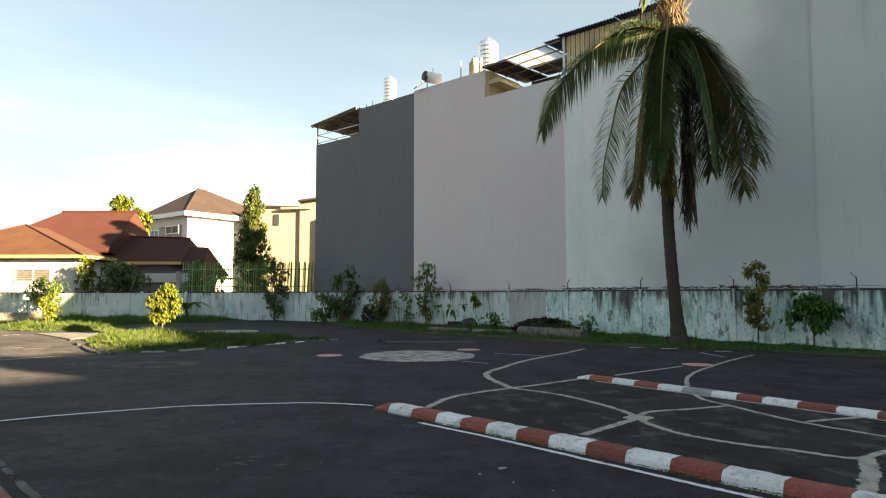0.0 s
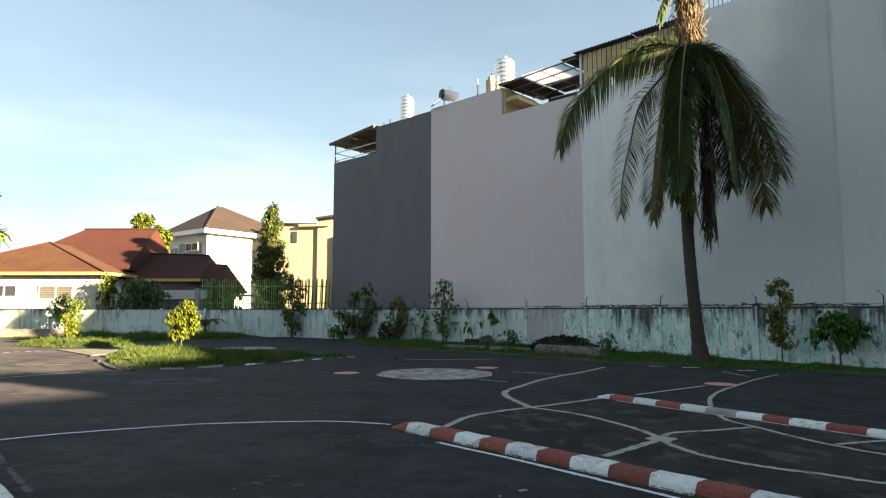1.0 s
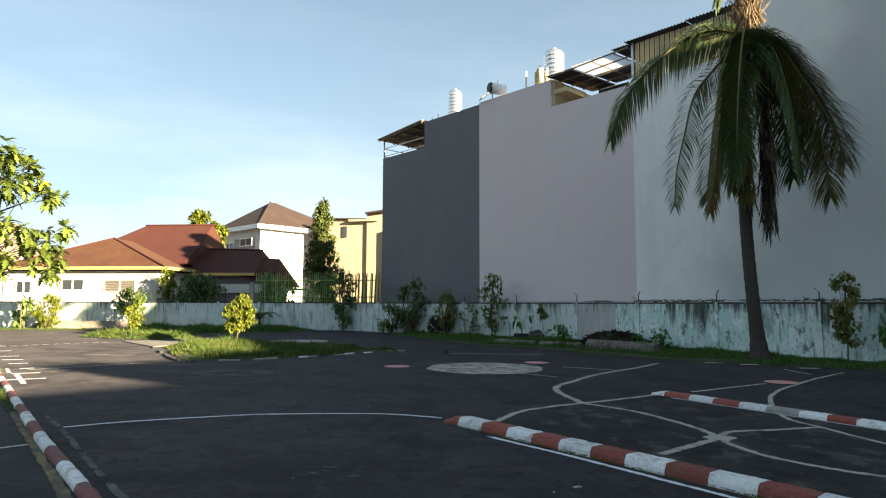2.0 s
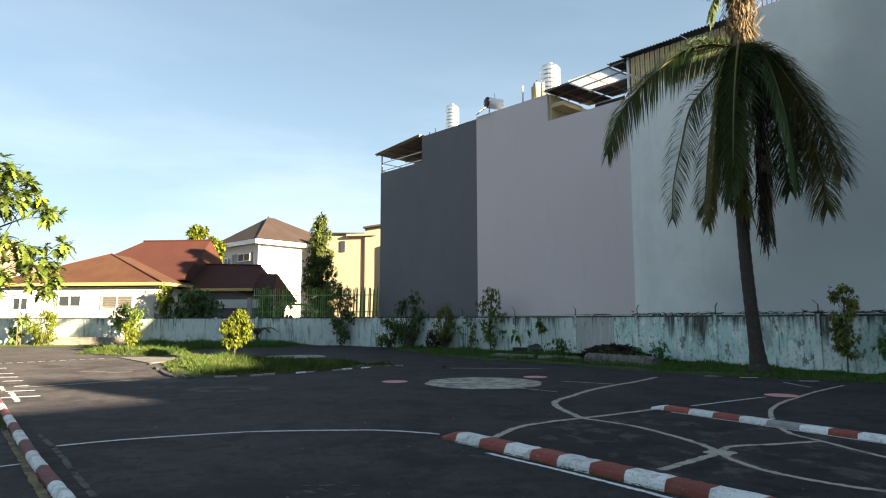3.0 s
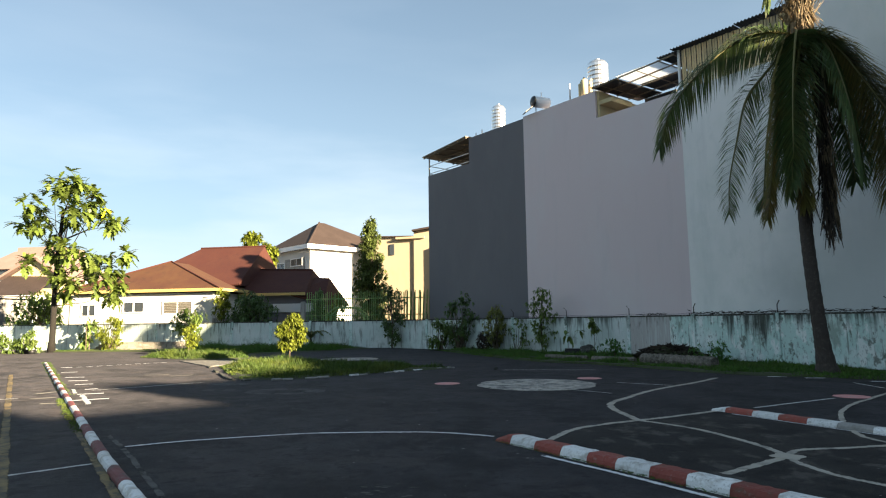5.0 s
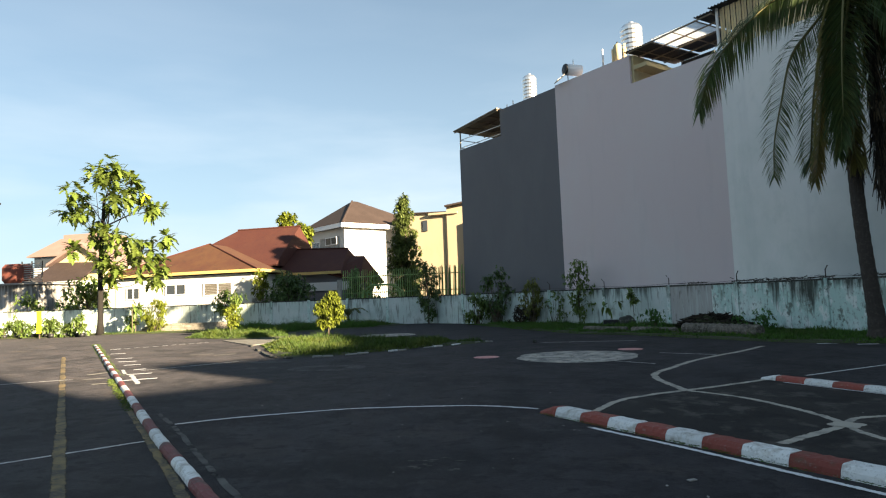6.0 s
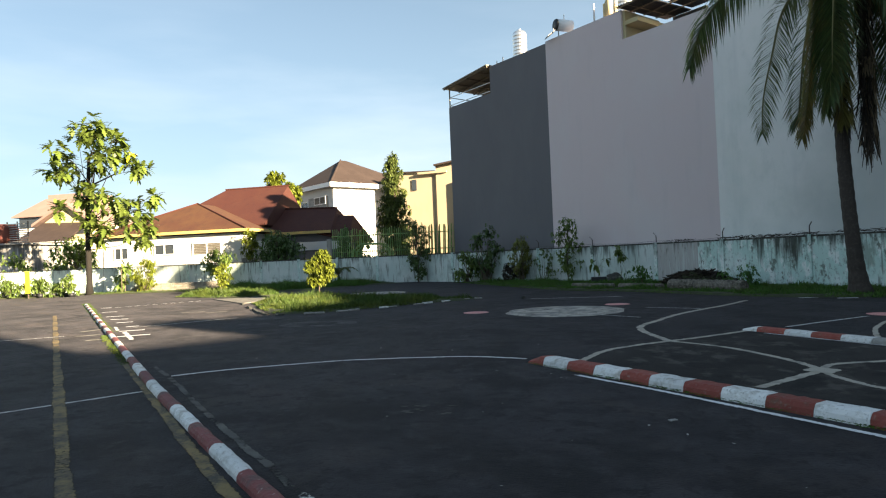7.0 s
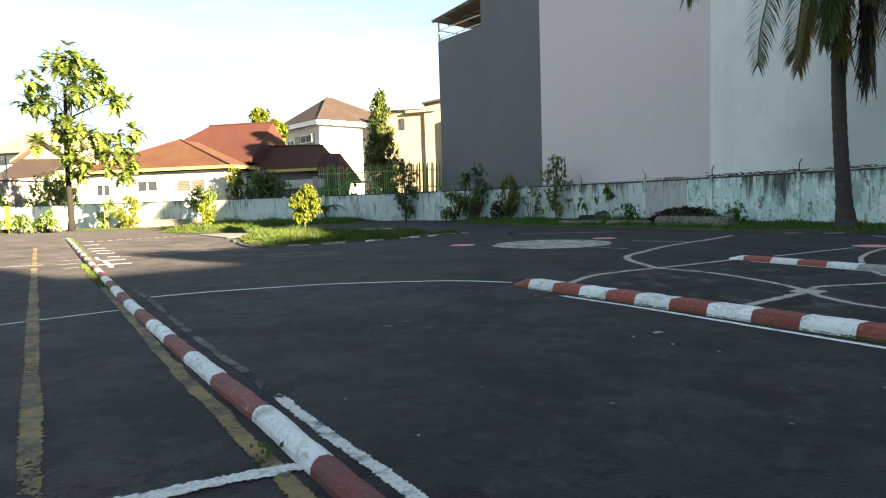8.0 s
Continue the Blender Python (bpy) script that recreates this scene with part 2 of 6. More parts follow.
KERB_WHITE = material("kerb_white_paint", (0.70, 0.70, 0.68), 0.7, vary=0.12, spots=(
    (5, (1, 1, 1), 0.53, 0.66, (0.36, 0.33, 0.28), 0.8), (14, (1, 1, 1), 0.60, 0.67, (0.16, 0.15, 0.135), 0.6), (35, (1, 1, 1), 0.57, 0.70, (0.22, 0.20, 0.18), 0.7)), bump=0.5, bump_scale=25)
CONCRETE = material("bare_concrete", (0.28, 0.27, 0.25), 0.9, spots=(
    (2, (1, 1, 1), 0.5, 0.7, (0.13, 0.125, 0.11), 0.8), (20, (1, 1, 1), 0.5, 0.7, (0.36, 0.35, 0.33), 0.6)), bump=0.4)
FENCE_PAINT = material("mildewed_mint_paint", (0.47, 0.62, 0.57), 0.85, drip=(1.95, 0.3, (0.045, 0.052, 0.042), 0.95), spots=(
    (0.9, (1, 1, 0.7), 0.48, 0.62, (0.66, 0.72, 0.69), 0.85),
    (2.6, (1, 1, 0.55), 0.55, 0.60, (0.74, 0.76, 0.73), 0.8),
    (4.2, (1.9, 1.9, 0.16), 0.60, 0.66, (0.12, 0.135, 0.11), 0.7),
    (1.5, (1, 1, 0.5), 0.57, 0.66, (0.22, 0.27, 0.23), 0.75),
    (3.4, (1, 1, 0.6), 0.57, 0.63, (0.11, 0.125, 0.10), 0.85),
    (10.0, (1, 1, 0.7), 0.55, 0.64, (0.25, 0.29, 0.26), 0.75)), bump=0.3)
FENCE_PALE = material("weathered_white_paint", (0.516, 0.5934, 0.559), 0.85, drip=(1.95, 0.9, (0.0645, 0.0731, 0.0602), 0.85), spots=(
    (0.9, (1, 1, 0.7), 0.48, 0.62, (0.6192, 0.6536, 0.6278), 0.85),
    (3.2, (1.9, 1.9, 0.18), 0.56, 0.64, (0.1462, 0.1634, 0.1376), 0.75),
    (1.5, (1, 1, 0.5), 0.56, 0.66, (0.258, 0.301, 0.2666), 0.7),
    (9.0, (1, 1, 1), 0.60, 0.70, (0.3096, 0.344, 0.3096), 0.6)), bump=0.3)
PANEL_GREY = material("bare_grey_panel", (0.40, 0.385, 0.37), 0.9, spots=(
    (2.0, (3.2, 3.2, 0.25), 0.5, 0.68, (0.50, 0.54, 0.52), 0.8),
    (4.0, (2.5, 2.5, 0.4), 0.56, 0.70, (0.12, 0.11, 0.10), 0.8)), bump=0.3, drip=(1.95, 0.2, (0.08, 0.075, 0.065), 0.8))
COPING = material("mossy_coping", (0.045, 0.045, 0.038), 0.95, spots=(
    (4, (1, 1, 1), 0.5, 0.65, (0.04, 0.045, 0.035), 0.8), (9, (1, 1, 1), 0.55, 0.7, (0.34, 0.34, 0.31), 0.7)), bump=0.6)
DARK_WALL = material("dark_grey_render", (0.1362, 0.1316, 0.1398), 0.85, spots=(
    (0.25, (1, 1, 0.5), 0.45, 0.7, (0.1583, 0.1537, 0.1601), 0.8), (2.0, (1, 1, 0.2), 0.55, 0.72, (0.115, 0.1122, 0.1196), 0.25)), bump=0.15)
GREY_WALL = material("pinkish_grey_render", (0.615, 0.520, 0.520), 0.85, spots=(
    (0.22, (1, 1, 0.6), 0.45, 0.7, (0.6144, 0.5664, 0.5616), 0.8), (1.6, (1, 1, 0.15), 0.55, 0.75, (0.4704, 0.432, 0.4368), 0.25)), bump=0.15)
# the pale wall turns darker grey along the row and towards the bottom
PALE_GRADIENT = ((9.6, 27.0, 7.0), (0.743, -0.669, -0.48), 4.5, (0.38, 0.40, 0.395), 0.7)
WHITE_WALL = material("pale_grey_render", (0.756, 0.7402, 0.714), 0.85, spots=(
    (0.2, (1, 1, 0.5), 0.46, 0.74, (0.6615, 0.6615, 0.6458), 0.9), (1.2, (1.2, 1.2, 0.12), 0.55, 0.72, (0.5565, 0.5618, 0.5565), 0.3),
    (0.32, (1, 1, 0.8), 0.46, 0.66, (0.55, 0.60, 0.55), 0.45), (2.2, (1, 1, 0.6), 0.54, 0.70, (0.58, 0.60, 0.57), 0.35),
    (0.5, (1, 1, 1), 0.60, 0.8, (0.714, 0.693, 0.651), 0.7)), bump=0.15, gradient=PALE_GRADIENT)
FAR_WALL = material("stained_pale_render", (0.5376, 0.546, 0.525), 0.85, spots=(
    (0.3, (1, 1, 0.4), 0.45, 0.68, (0.4746, 0.4872, 0.4704), 0.9), (1.5, (1.2, 1.2, 0.12), 0.55, 0.7, (0.252, 0.2604, 0.2646), 0.6)), bump=0.2)
CREAM = material("cream_render", (0.4743, 0.3978, 0.2295), 0.85, spots=((1.0, (1, 1, 0.4), 0.5, 0.72, (0.3825, 0.3213, 0.1913), 0.7),))
YELLOW_WALL = material("pale_yellow_render", (0.315, 0.258, 0.170), 0.85, spots=((0.6, (1, 1, 0.4), 0.5, 0.75, (0.27, 0.218, 0.142), 0.8),))
HOUSE_WHITE = material("white_house_render", (0.5062, 0.4992, 0.4781), 0.85, spots=((0.8, (1, 1, 0.3), 0.55, 0.75, (0.3867, 0.3727, 0.3515), 0.7),))
RUST_ROOF = material("rusty_red_sheet", (0.0574, 0.0145, 0.0088), 0.8, vary=0.12, spots=(
    (0.5, (1, 1, 1), 0.45, 0.7, (0.0711, 0.0225, 0.0114), 0.8), (4, (1, 1, 0.5), 0.5, 0.7, (0.0410, 0.0113, 0.0096), 0.7)), bump=0.14, ribs=1.7)
ORANGE_ROOF = material("weathered_orange_sheet", (0.066, 0.0280, 0.0105), 0.8, vary=0.12, spots=(
    (0.5, (1, 1, 1), 0.44, 0.66, (0.050, 0.0165, 0.0085), 0.8), (2.2, (1, 1, 0.4), 0.52, 0.70, (0.036, 0.0150, 0.0085), 0.6)), bump=0.2)
BROWN_ROOF = material("brown_tile_roof", (0.02933, 0.01849, 0.01466), 0.8, spots=(
    (0.7, (1, 1, 1), 0.45, 0.7, (0.04335, 0.02869, 0.02359), 0.8), (8, (1, 1, 1), 0.5, 0.7, (0.051, 0.03188, 0.0255), 0.6)), bump=0.10, ribs=1.6)
PINK_ROOF = material("faded_pink_tile_roof", (0.2125, 0.1403, 0.119), 0.8, spots=((1, (1, 1, 1), 0.45, 0.7, (0.2465, 0.1615, 0.1403), 0.8),), bump=0.2)
FASCIA = material("yellow_fascia_paint", (0.4266, 0.3096, 0.1032), 0.7, spots=((3, (1, 1, 1), 0.55, 0.75, (0.2752, 0.1858, 0.05504), 0.6),))
WHITE_TRIM = material("white_trim_paint", (0.75, 0.74, 0.72), 0.6, spots=((3, (1, 1, 1), 0.6, 0.8, (0.5, 0.5, 0.48), 0.5),))
# translucent slats, coloured light and warm for sun that does not reach them
SHEET = material("sun_tinted_translucent_sheet", (0.70, 0.61, 0.40), 0.55, spots=((2, (1, 1, 0.3), 0.5, 0.7, (0.40, 0.34, 0.22), 0.7),), vary=0.25, leafy=0.55)
DARK_SHEET = material("dark_roof_sheet", (0.045, 0.042, 0.042), 0.6, 0.2, spots=((3, (1, 1, 1), 0.5, 0.7, (0.09, 0.075, 0.06), 0.7),))
BEAM = material("brown_beam", (0.24, 0.19, 0.135), 0.7, spots=((5, (1, 1, 1), 0.5, 0.7, (0.32, 0.26, 0.19), 0.6),))
STEEL = material("stainless_steel", (0.84, 0.83, 0.81), 0.30, 0.95, spots=((3, (1, 1, 0.3), 0.55, 0.75, (0.5, 0.49, 0.47), 0.5),))
BLACK = material("black_plastic", (0.015, 0.015, 0.016), 0.5, spots=((6, (1, 1, 1), 0.5, 0.8, (0.03, 0.03, 0.03), 0.5),))
RAIL_RED = material("red_rail_paint", (0.45, 0.10, 0.07), 0.6, spots=((5, (1, 1, 1), 0.55, 0.75, (0.3, 0.2, 0.15), 0.6),))
GREEN_PAINT = material("green_fence_paint", (0.162, 0.27, 0.08775), 0.6, spots=((4, (1, 1, 1), 0.50, 0.66, (0.3645, 0.3645, 0.1485), 0.8),), vary=0.35)
IRON = material("rusty_iron", (0.05, 0.04, 0.035), 0.8, spots=((20, (1, 1, 1), 0.5, 0.7, (0.13, 0.07, 0.04), 0.6),))
GLASS_DARK = material("dark_window_glass", (0.03, 0.035, 0.04), 0.08, spots=((1, (1, 1, 1), 0.5, 0.8, (0.05, 0.05, 0.05), 0.5),), spec=0.6)
LOUVRE = material("grey_louvre", (0.17, 0.155, 0.13), 0.7, spots=((4, (1, 1, 1), 0.5, 0.7, (0.2, 0.18, 0.15), 0.7),))
BARK = material("palm_bark", (0.0465, 0.0375, 0.03075), 0.95, spots=(
    (3, (1, 1, 6), 0.48, 0.62, (0.045, 0.0375, 0.0315), 0.85), (12, (1, 1, 1), 0.5, 0.7, (0.09, 0.075, 0.06375), 0.6)), bump=0.8, bump_scale=14)
LOG = material("weathered_palm_log", (0.14, 0.122, 0.10), 0.95, spots=(
    (4, (1, 1, 1), 0.47, 0.60, (0.05, 0.045, 0.035), 0.85), (14, (1, 1, 1), 0.5, 0.68, (0.30, 0.27, 0.23), 0.7), (2, (1, 1, 1), 0.55, 0.7, (0.05, 0.065, 0.025), 0.8)), bump=0.9, bump_scale=14)
# breadfruit bark, its colour darkened to carry the shade of the leaves
SHADE_BARK = material("shade_dark_bark", (0.0108, 0.009, 0.0072), 0.95, spots=(
    (8, (1, 1, 0.4), 0.5, 0.65, (0.0072, 0.006, 0.0048), 0.8), (20, (1, 1, 1), 0.5, 0.7, (0.036, 0.0312, 0.0252), 0.5)), bump=0.7, bump_scale=20)
WOOD = material("tree_bark", (0.11, 0.085, 0.06), 0.95, spots=(
    (8, (1, 1, 0.4), 0.5, 0.65, (0.05, 0.04, 0.03), 0.8), (20, (1, 1, 1), 0.5, 0.7, (0.2, 0.17, 0.13), 0.5)), bump=0.6, bump_scale=20)
FIBRE = material("dry_palm_fibre", (0.187, 0.1403, 0.08075), 0.9, leafy=0.15, vary=0.5, spots=((6, (1, 1, 1), 0.5, 0.7, (0.102, 0.068, 0.03825), 0.8),))
FROND = material("palm_leaflet", (0.0783, 0.1188, 0.0378), 0.55, leafy=0.30, vary=0.35, spots=((1.2, (1, 1, 1), 0.5, 0.7, (0.162, 0.1485, 0.0405), 0.7),))
FROND_OLD = material("yellowing_palm_leaflet", (0.156, 0.138, 0.036), 0.6, leafy=0.30, vary=0.35, spots=((1.5, (1, 1, 1), 0.48, 0.68, (0.204, 0.132, 0.048), 0.8),))
RACHIS = material("palm_midrib", (0.12, 0.11, 0.035), 0.6, spots=((4, (1, 1, 1), 0.5, 0.7, (0.15, 0.11, 0.04), 0.7),))
LEAF_BROAD = material("breadfruit_leaf", (0.101, 0.1421, 0.02394), 0.45, leafy=0.35, vary=0.45, spots=((0.8, (1, 1, 1), 0.5, 0.7, (0.1122, 0.1346, 0.02244), 0.7),))
LEAF_YELLOW = material("yellow_green_leaf", (0.1608, 0.1901, 0.02047), 0.5, leafy=0.40, vary=0.40, spots=((3, (1, 1, 1), 0.5, 0.7, (0.1243, 0.1535, 0.01462), 0.7),))
LEAF_DARK = material("dark_green_leaf", (0.0845, 0.1365, 0.0416), 0.5, leafy=0.30, vary=0.45, spots=((2, (1, 1, 1), 0.5, 0.7, (0.117, 0.169, 0.0455), 0.8),))
LEAF_MID = material("mid_green_leaf", (0.127, 0.1904, 0.04232), 0.5, leafy=0.35, vary=0.45, spots=((2, (1, 1, 1), 0.5, 0.7, (0.1481, 0.1799, 0.03703), 0.8),))
LEAF_FRESH = material("fresh_green_leaf", (0.065, 0.165, 0.025), 0.5, leafy=0.35, vary=0.4, spots=((2, (1, 1, 1), 0.5, 0.7, (0.04, 0.10, 0.02), 0.8),))
LEAF_COLUMN = material("column_tree_leaf", (0.105, 0.135, 0.032), 0.5, leafy=0.3, vary=0.5, spots=((1.5, (1, 1, 1), 0.5, 0.7, (0.055, 0.085, 0.022), 0.8),))
LEAF_OLIVE = material("yellowing_shrub_leaf", (0.1955, 0.207, 0.05175), 0.5, leafy=0.35, vary=0.45, spots=((2, (1, 1, 1), 0.5, 0.7, (0.115, 0.138, 0.0345), 0.8),))
GRASS = material("lawn_grass", (0.05051, 0.0902, 0.01155), 0.6, leafy=0.35, vary=0.45, spots=((0.6, (1, 1, 1), 0.45, 0.65, (0.101, 0.1227, 0.01804), 0.8),))
GRASS_DARK = material("shaded_weeds", (0.055, 0.125, 0.014), 0.65, leafy=0.3, vary=0.45, spots=((0.8, (1, 1, 1), 0.5, 0.65, (0.075, 0.105, 0.02), 0.8),))
SOIL = material("damp_soil", (0.035, 0.040, 0.018), 0.95, spots=((2, (1, 1, 1), 0.5, 0.7, (0.05, 0.07, 0.02), 0.8),), bump=0.8, bump_scale=12)
DUST = material("cement_residue", (0.085, 0.080, 0.072), 0.95, spots=((2.5, (1, 1, 1), 0.46, 0.58, (0.030, 0.029, 0.028), 0.95), (2, (1, 1, 1), 0.5, 0.65, (0.14, 0.135, 0.12), 0.7)), bump=0.4, worn=(2.5, 22, 0.56))
SLAB = material("worn_slab_concrete", (0.16, 0.150, 0.130), 0.95, spots=((2.5, (1, 1, 1), 0.46, 0.60, (0.07, 0.066, 0.060), 0.9), (9, (1, 1, 1), 0.5, 0.65, (0.24, 0.225, 0.19), 0.7)), bump=0.4)
PAVER = material("pale_paving_slab", (0.2668, 0.2378, 0.1914), 0.9, vary=0.2, spots=((3, (1, 1, 1), 0.48, 0.64, (0.145, 0.1276, 0.0986), 0.8), (20, (1, 1, 1), 0.5, 0.7, (0.3016, 0.2784, 0.232), 0.6)), bump=0.4)
DRY = material("dry_litter", (0.032, 0.025, 0.018), 0.95, leafy=0.1, vary=0.5, spots=((5, (1, 1, 1), 0.5, 0.7, (0.07, 0.052, 0.035), 0.6),))
YELLOW_SIGN = material("yellow_plastic", (0.80, 0.72, 0.02), 0.5, spots=((3, (1, 1, 1), 0.6, 0.8, (0.6, 0.5, 0.03), 0.5),))
RUST_COVER = material("brick_red_cover", (0.15, 0.045, 0.03), 0.8, spots=((2, (1, 1, 1), 0.5, 0.7, (0.09, 0.03, 0.02), 0.7),))


# ---- builders ----
def put(name, bm, mat, parent=None, label="", smooth=False):
    me = bpy.data.meshes.new(name)
    bm.to_mesh(me)
    bm.free()
    me.materials.append(mat)
    if smooth:
        me.shade_smooth()
    ob = new(name, me)
    if parent:
        ob.parent = parent
    if label:
        ob["label"] = label
    return ob


def raw(name, verts, faces, mat, parent=None, label="", smooth=False):
    me = bpy.data.meshes.new(name)
    me.from_pydata([tuple(v) for v in verts], [], faces)
    me.materials.append(mat)
    if smooth:
        me.shade_smooth()
    ob = new(name, me)
    if parent:
        ob.parent = parent
    if label:
        ob["label"] = label
    return ob


def thing(name, at=(0, 0, 0), label="", category="", group="", kind=""):
    ob = new(name)
    ob.location = at
    ob.empty_display_size = 0.2
    return tagged(ob, label, category, group, kind)


def box_bm(bm, m, size, bevel=0.0):
    """A box of that size, its base centre at the origin of m."""
    r = bmesh.ops.create_cube(bm, size=1)
    vs = r["verts"]
    for v in vs:
        v.co = Vector((v.co.x * size[0], v.co.y * size[1], (v.co.z + 0.5) * size[2]))
    if bevel:
        es = list({e for v in vs for e in v.link_edges})
        rr = bmesh.ops.bevel(bm, geom=es, offset=bevel, segments=1, affect='EDGES')
        vs = list({v for f in rr["faces"] for v in f.verts} | {v for v in vs if v.is_valid})
    for v in vs:
        v.co = m @ v.co
    return vs


def box(name, m, size, mat, parent=None, label="", bevel=0.0):
    bm = bmesh.new()
    box_bm(bm, m, size, bevel)
    return put(name, bm, mat, parent, label)


def tube_bm(bm, points, radii, sides=8, cap=True):
    """A round bar along points, with a radius at each."""
    rings = []
    pts = [Vector(p) for p in points]
    for i, p in enumerate(pts):
        d = (pts[min(i + 1, len(pts) - 1)] - pts[max(i - 1, 0)]).normalized()
        a = d.orthogonal() if abs(d.z) > 0.95 else Vector((0, 0, 1)).cross(d)
        a.normalize()
        if abs(d.z) > 0.95:
            a = Vector((1, 0, 0)) - d * d.x
            a.normalize()
        b = d.cross(a)
        rings.append([bm.verts.new(p + (a * math.cos(k * math.tau / sides) + b * math.sin(k * math.tau / sides)) * radii[i]) for k in range(sides)])
    for r, q in zip(rings, rings[1:]):
        for k in range(sides):
            bm.faces.new((r[k], r[(k + 1) % sides], q[(k + 1) % sides], q[k]))
    if cap:
        bm.faces.new(rings[0][::-1])
        bm.faces.new(rings[-1])


def tube(name, points, radii, mat, parent=None, label="", sides=8):
    bm = bmesh.new()
    if not isinstance(radii, (list, tuple)):
        radii = [radii] * len(points)
    tube_bm(bm, points, radii, sides)
    return put(name, bm, mat, parent, label, smooth=sides > 6)


def prism(name, poly, z0, z1, mat, parent=None, label=""):
    """A solid over a plan outline."""
    n = len(poly)
    vs = [(x, y, z0) for x, y in poly] + [(x, y, z1) for x, y in poly]
    fs = [tuple(range(n))[::-1], tuple(range(n, 2 * n))] + [(i, (i + 1) % n, n + (i + 1) % n, n + i) for i in range(n)]
    return raw(name, vs, fs, mat, parent, label)


def ribbon(name, pts, width, mat, z=0.006, rough=0.0, step=0.25, parent=None, label="", seed=1):
    """A flat painted strip that follows a line on the ground, with uneven edges."""
    rnd = random.Random(seed)
    fine = []
    for a, b in zip(pts, pts[1:]):
        a, b = Vector(a), Vector(b)
        k = max(1, int((b - a).length / step))
        fine += [a.lerp(b, i / k) for i in range(k)]
    fine.append(Vector(pts[-1]))
    vs, fs = [], []
    for i, p in enumerate(fine):
        d = (fine[min(i + 1, len(fine) - 1)] - fine[max(i - 1, 0)]).normalized()
        nrm = Vector((-d.y, d.x))
        c = p + nrm * rnd.uniform(-rough, rough)
        w1, w2 = (width / 2 * (1 + rnd.uniform(-1, 1) * min(0.35, rough * 8)) for _ in range(2))
        for k in (w1, w1 * 0.5, -w2 * 0.5, -w2):
            q = c + nrm * k
            vs.append((q.x, q.y, z))
        if i:
            fs += [(4 * i - 4 + k, 4 * i - 3 + k, 4 * i + 1 + k, 4 * i + k) for k in range(3)]
    ob = raw(name, vs, fs, mat, parent, label)
    rim = ob.data.attributes.new("edge", 'FLOAT', 'POINT')
    last = len(fine) - 1
    for i in range(last + 1):
        for k, e in enumerate((1.0, 0.0, 0.0, 1.0)):
            rim.data[4 * i + k].value = 1.0 if last > 7 and i in (0, last) else e * (1.0 if last > 7 else 0.7)
    return ob


def curve_pts(pts, n=8):
    """A smooth line through plan points."""
    out = []
    p = [Vector(q) for q in pts]
    for i in range(len(p) - 1):
        a, b, c, d = p[max(i - 1, 0)], p[i], p[i + 1], p[min(i + 2, len(p) - 1)]
        for k in range(n):
            t = k / n
            out.append(0.5 * ((2 * b) + (c - a) * t + (2 * a - 5 * b + 4 * c - d) * t * t + (3 * b - a - 3 * c + d) * t ** 3))
    out.append(p[-1])
    return [tuple(q) for q in out]


# Plan of the shophouse row: s metres along the blank side wall, d metres behind it.
F0, FD, FB = Vector((-8.0, 42.8)), Vector((0.743, -0.669)), Vector((0.669, 0.743))


def fp(s, d=0.0):
    q = F0 + FD * s + FB * d
    return q.x, q.y


F_TURN = math.degrees(math.atan2(FD.y, FD.x))


def fm(s, d, z):
    return pose(*fp(s, d), z, 0, 0, F_TURN)


def frange(s0, s1, d0, d1):
    return [fp(s0, d0), fp(s1, d0), fp(s1, d1), fp(s0, d1)]


# ---- ground ----
R = 900.0
ground = raw("ground", [(-R, -R, 0), (R, -R, 0), (R, R, 0), (-R, R, 0)], [(0, 1, 2, 3)], ASPHALT)
tagged(ground, "dark worn asphalt car park with patches and stains", "ground", kind="structure")

old = raw("ground_patch", [(-0.35, 8.9, 0.003), (0.18, 9.35, 0.003), (0.9, 10.6, 0.003), (1.68, 11.13, 0.003), (3.4, 12.45, 0.003), (8.4, 5.9, 0.003), (12.0, 1.2, 0.003), (9.0, -1.2, 0.003), (5.6, 2.45, 0.003)],
          [tuple(range(9))], OLD_ASPHALT)
tagged(old, "older browner cracked asphalt between the striped kerbs", "ground", kind="structure")

# ---- shophouse row along the car park ----
dark = thing("shophouse", (*fp(4, 5), 0), "three-storey shophouse with a blank dark grey side wall", "building", "shophouses")


def kid(ob, parent):
    """Parents ob, which was built in world places, to a thing that stands elsewhere."""
    ob.parent = parent
    ob.matrix_parent_inverse = Matrix.Translation(-parent.location)
    return ob


kid(prism("wall", frange(-0.38, 9.30, 0, 6.5), 0, 12.33, DARK_WALL), dark)
kid(prism("parapet", frange(4.18, 9.30, 0.001, 6.5), 12.332, 14.06, DARK_WALL), dark)
kid(raw("canopy", [(*fp(-0.75, -0.25), 13.72), (*fp(4.15, -0.25), 14.12), (*fp(4.15, 6.4), 14.12), (*fp(-0.75, 6.4), 13.72),
                             (*fp(-0.75, -0.25), 13.80), (*fp(4.15, -0.25), 14.20), (*fp(4.15, 6.4), 14.20), (*fp(-0.75, 6.4), 13.80)],
                  [(3, 2, 1, 0), (4, 5, 6, 7), (0, 1, 5, 4), (1, 2, 6, 5), (2, 3, 7, 6), (3, 0, 4, 7)], BEAM), dark)
for d in (-0.15, 1.2, 2.6, 4.0, 5.2, 6.3):
    kid(tube("beam", [(*fp(-0.7, d), 13.66), (*fp(4.1, d), 14.06)], 0.05, BEAM, sides=4), dark)
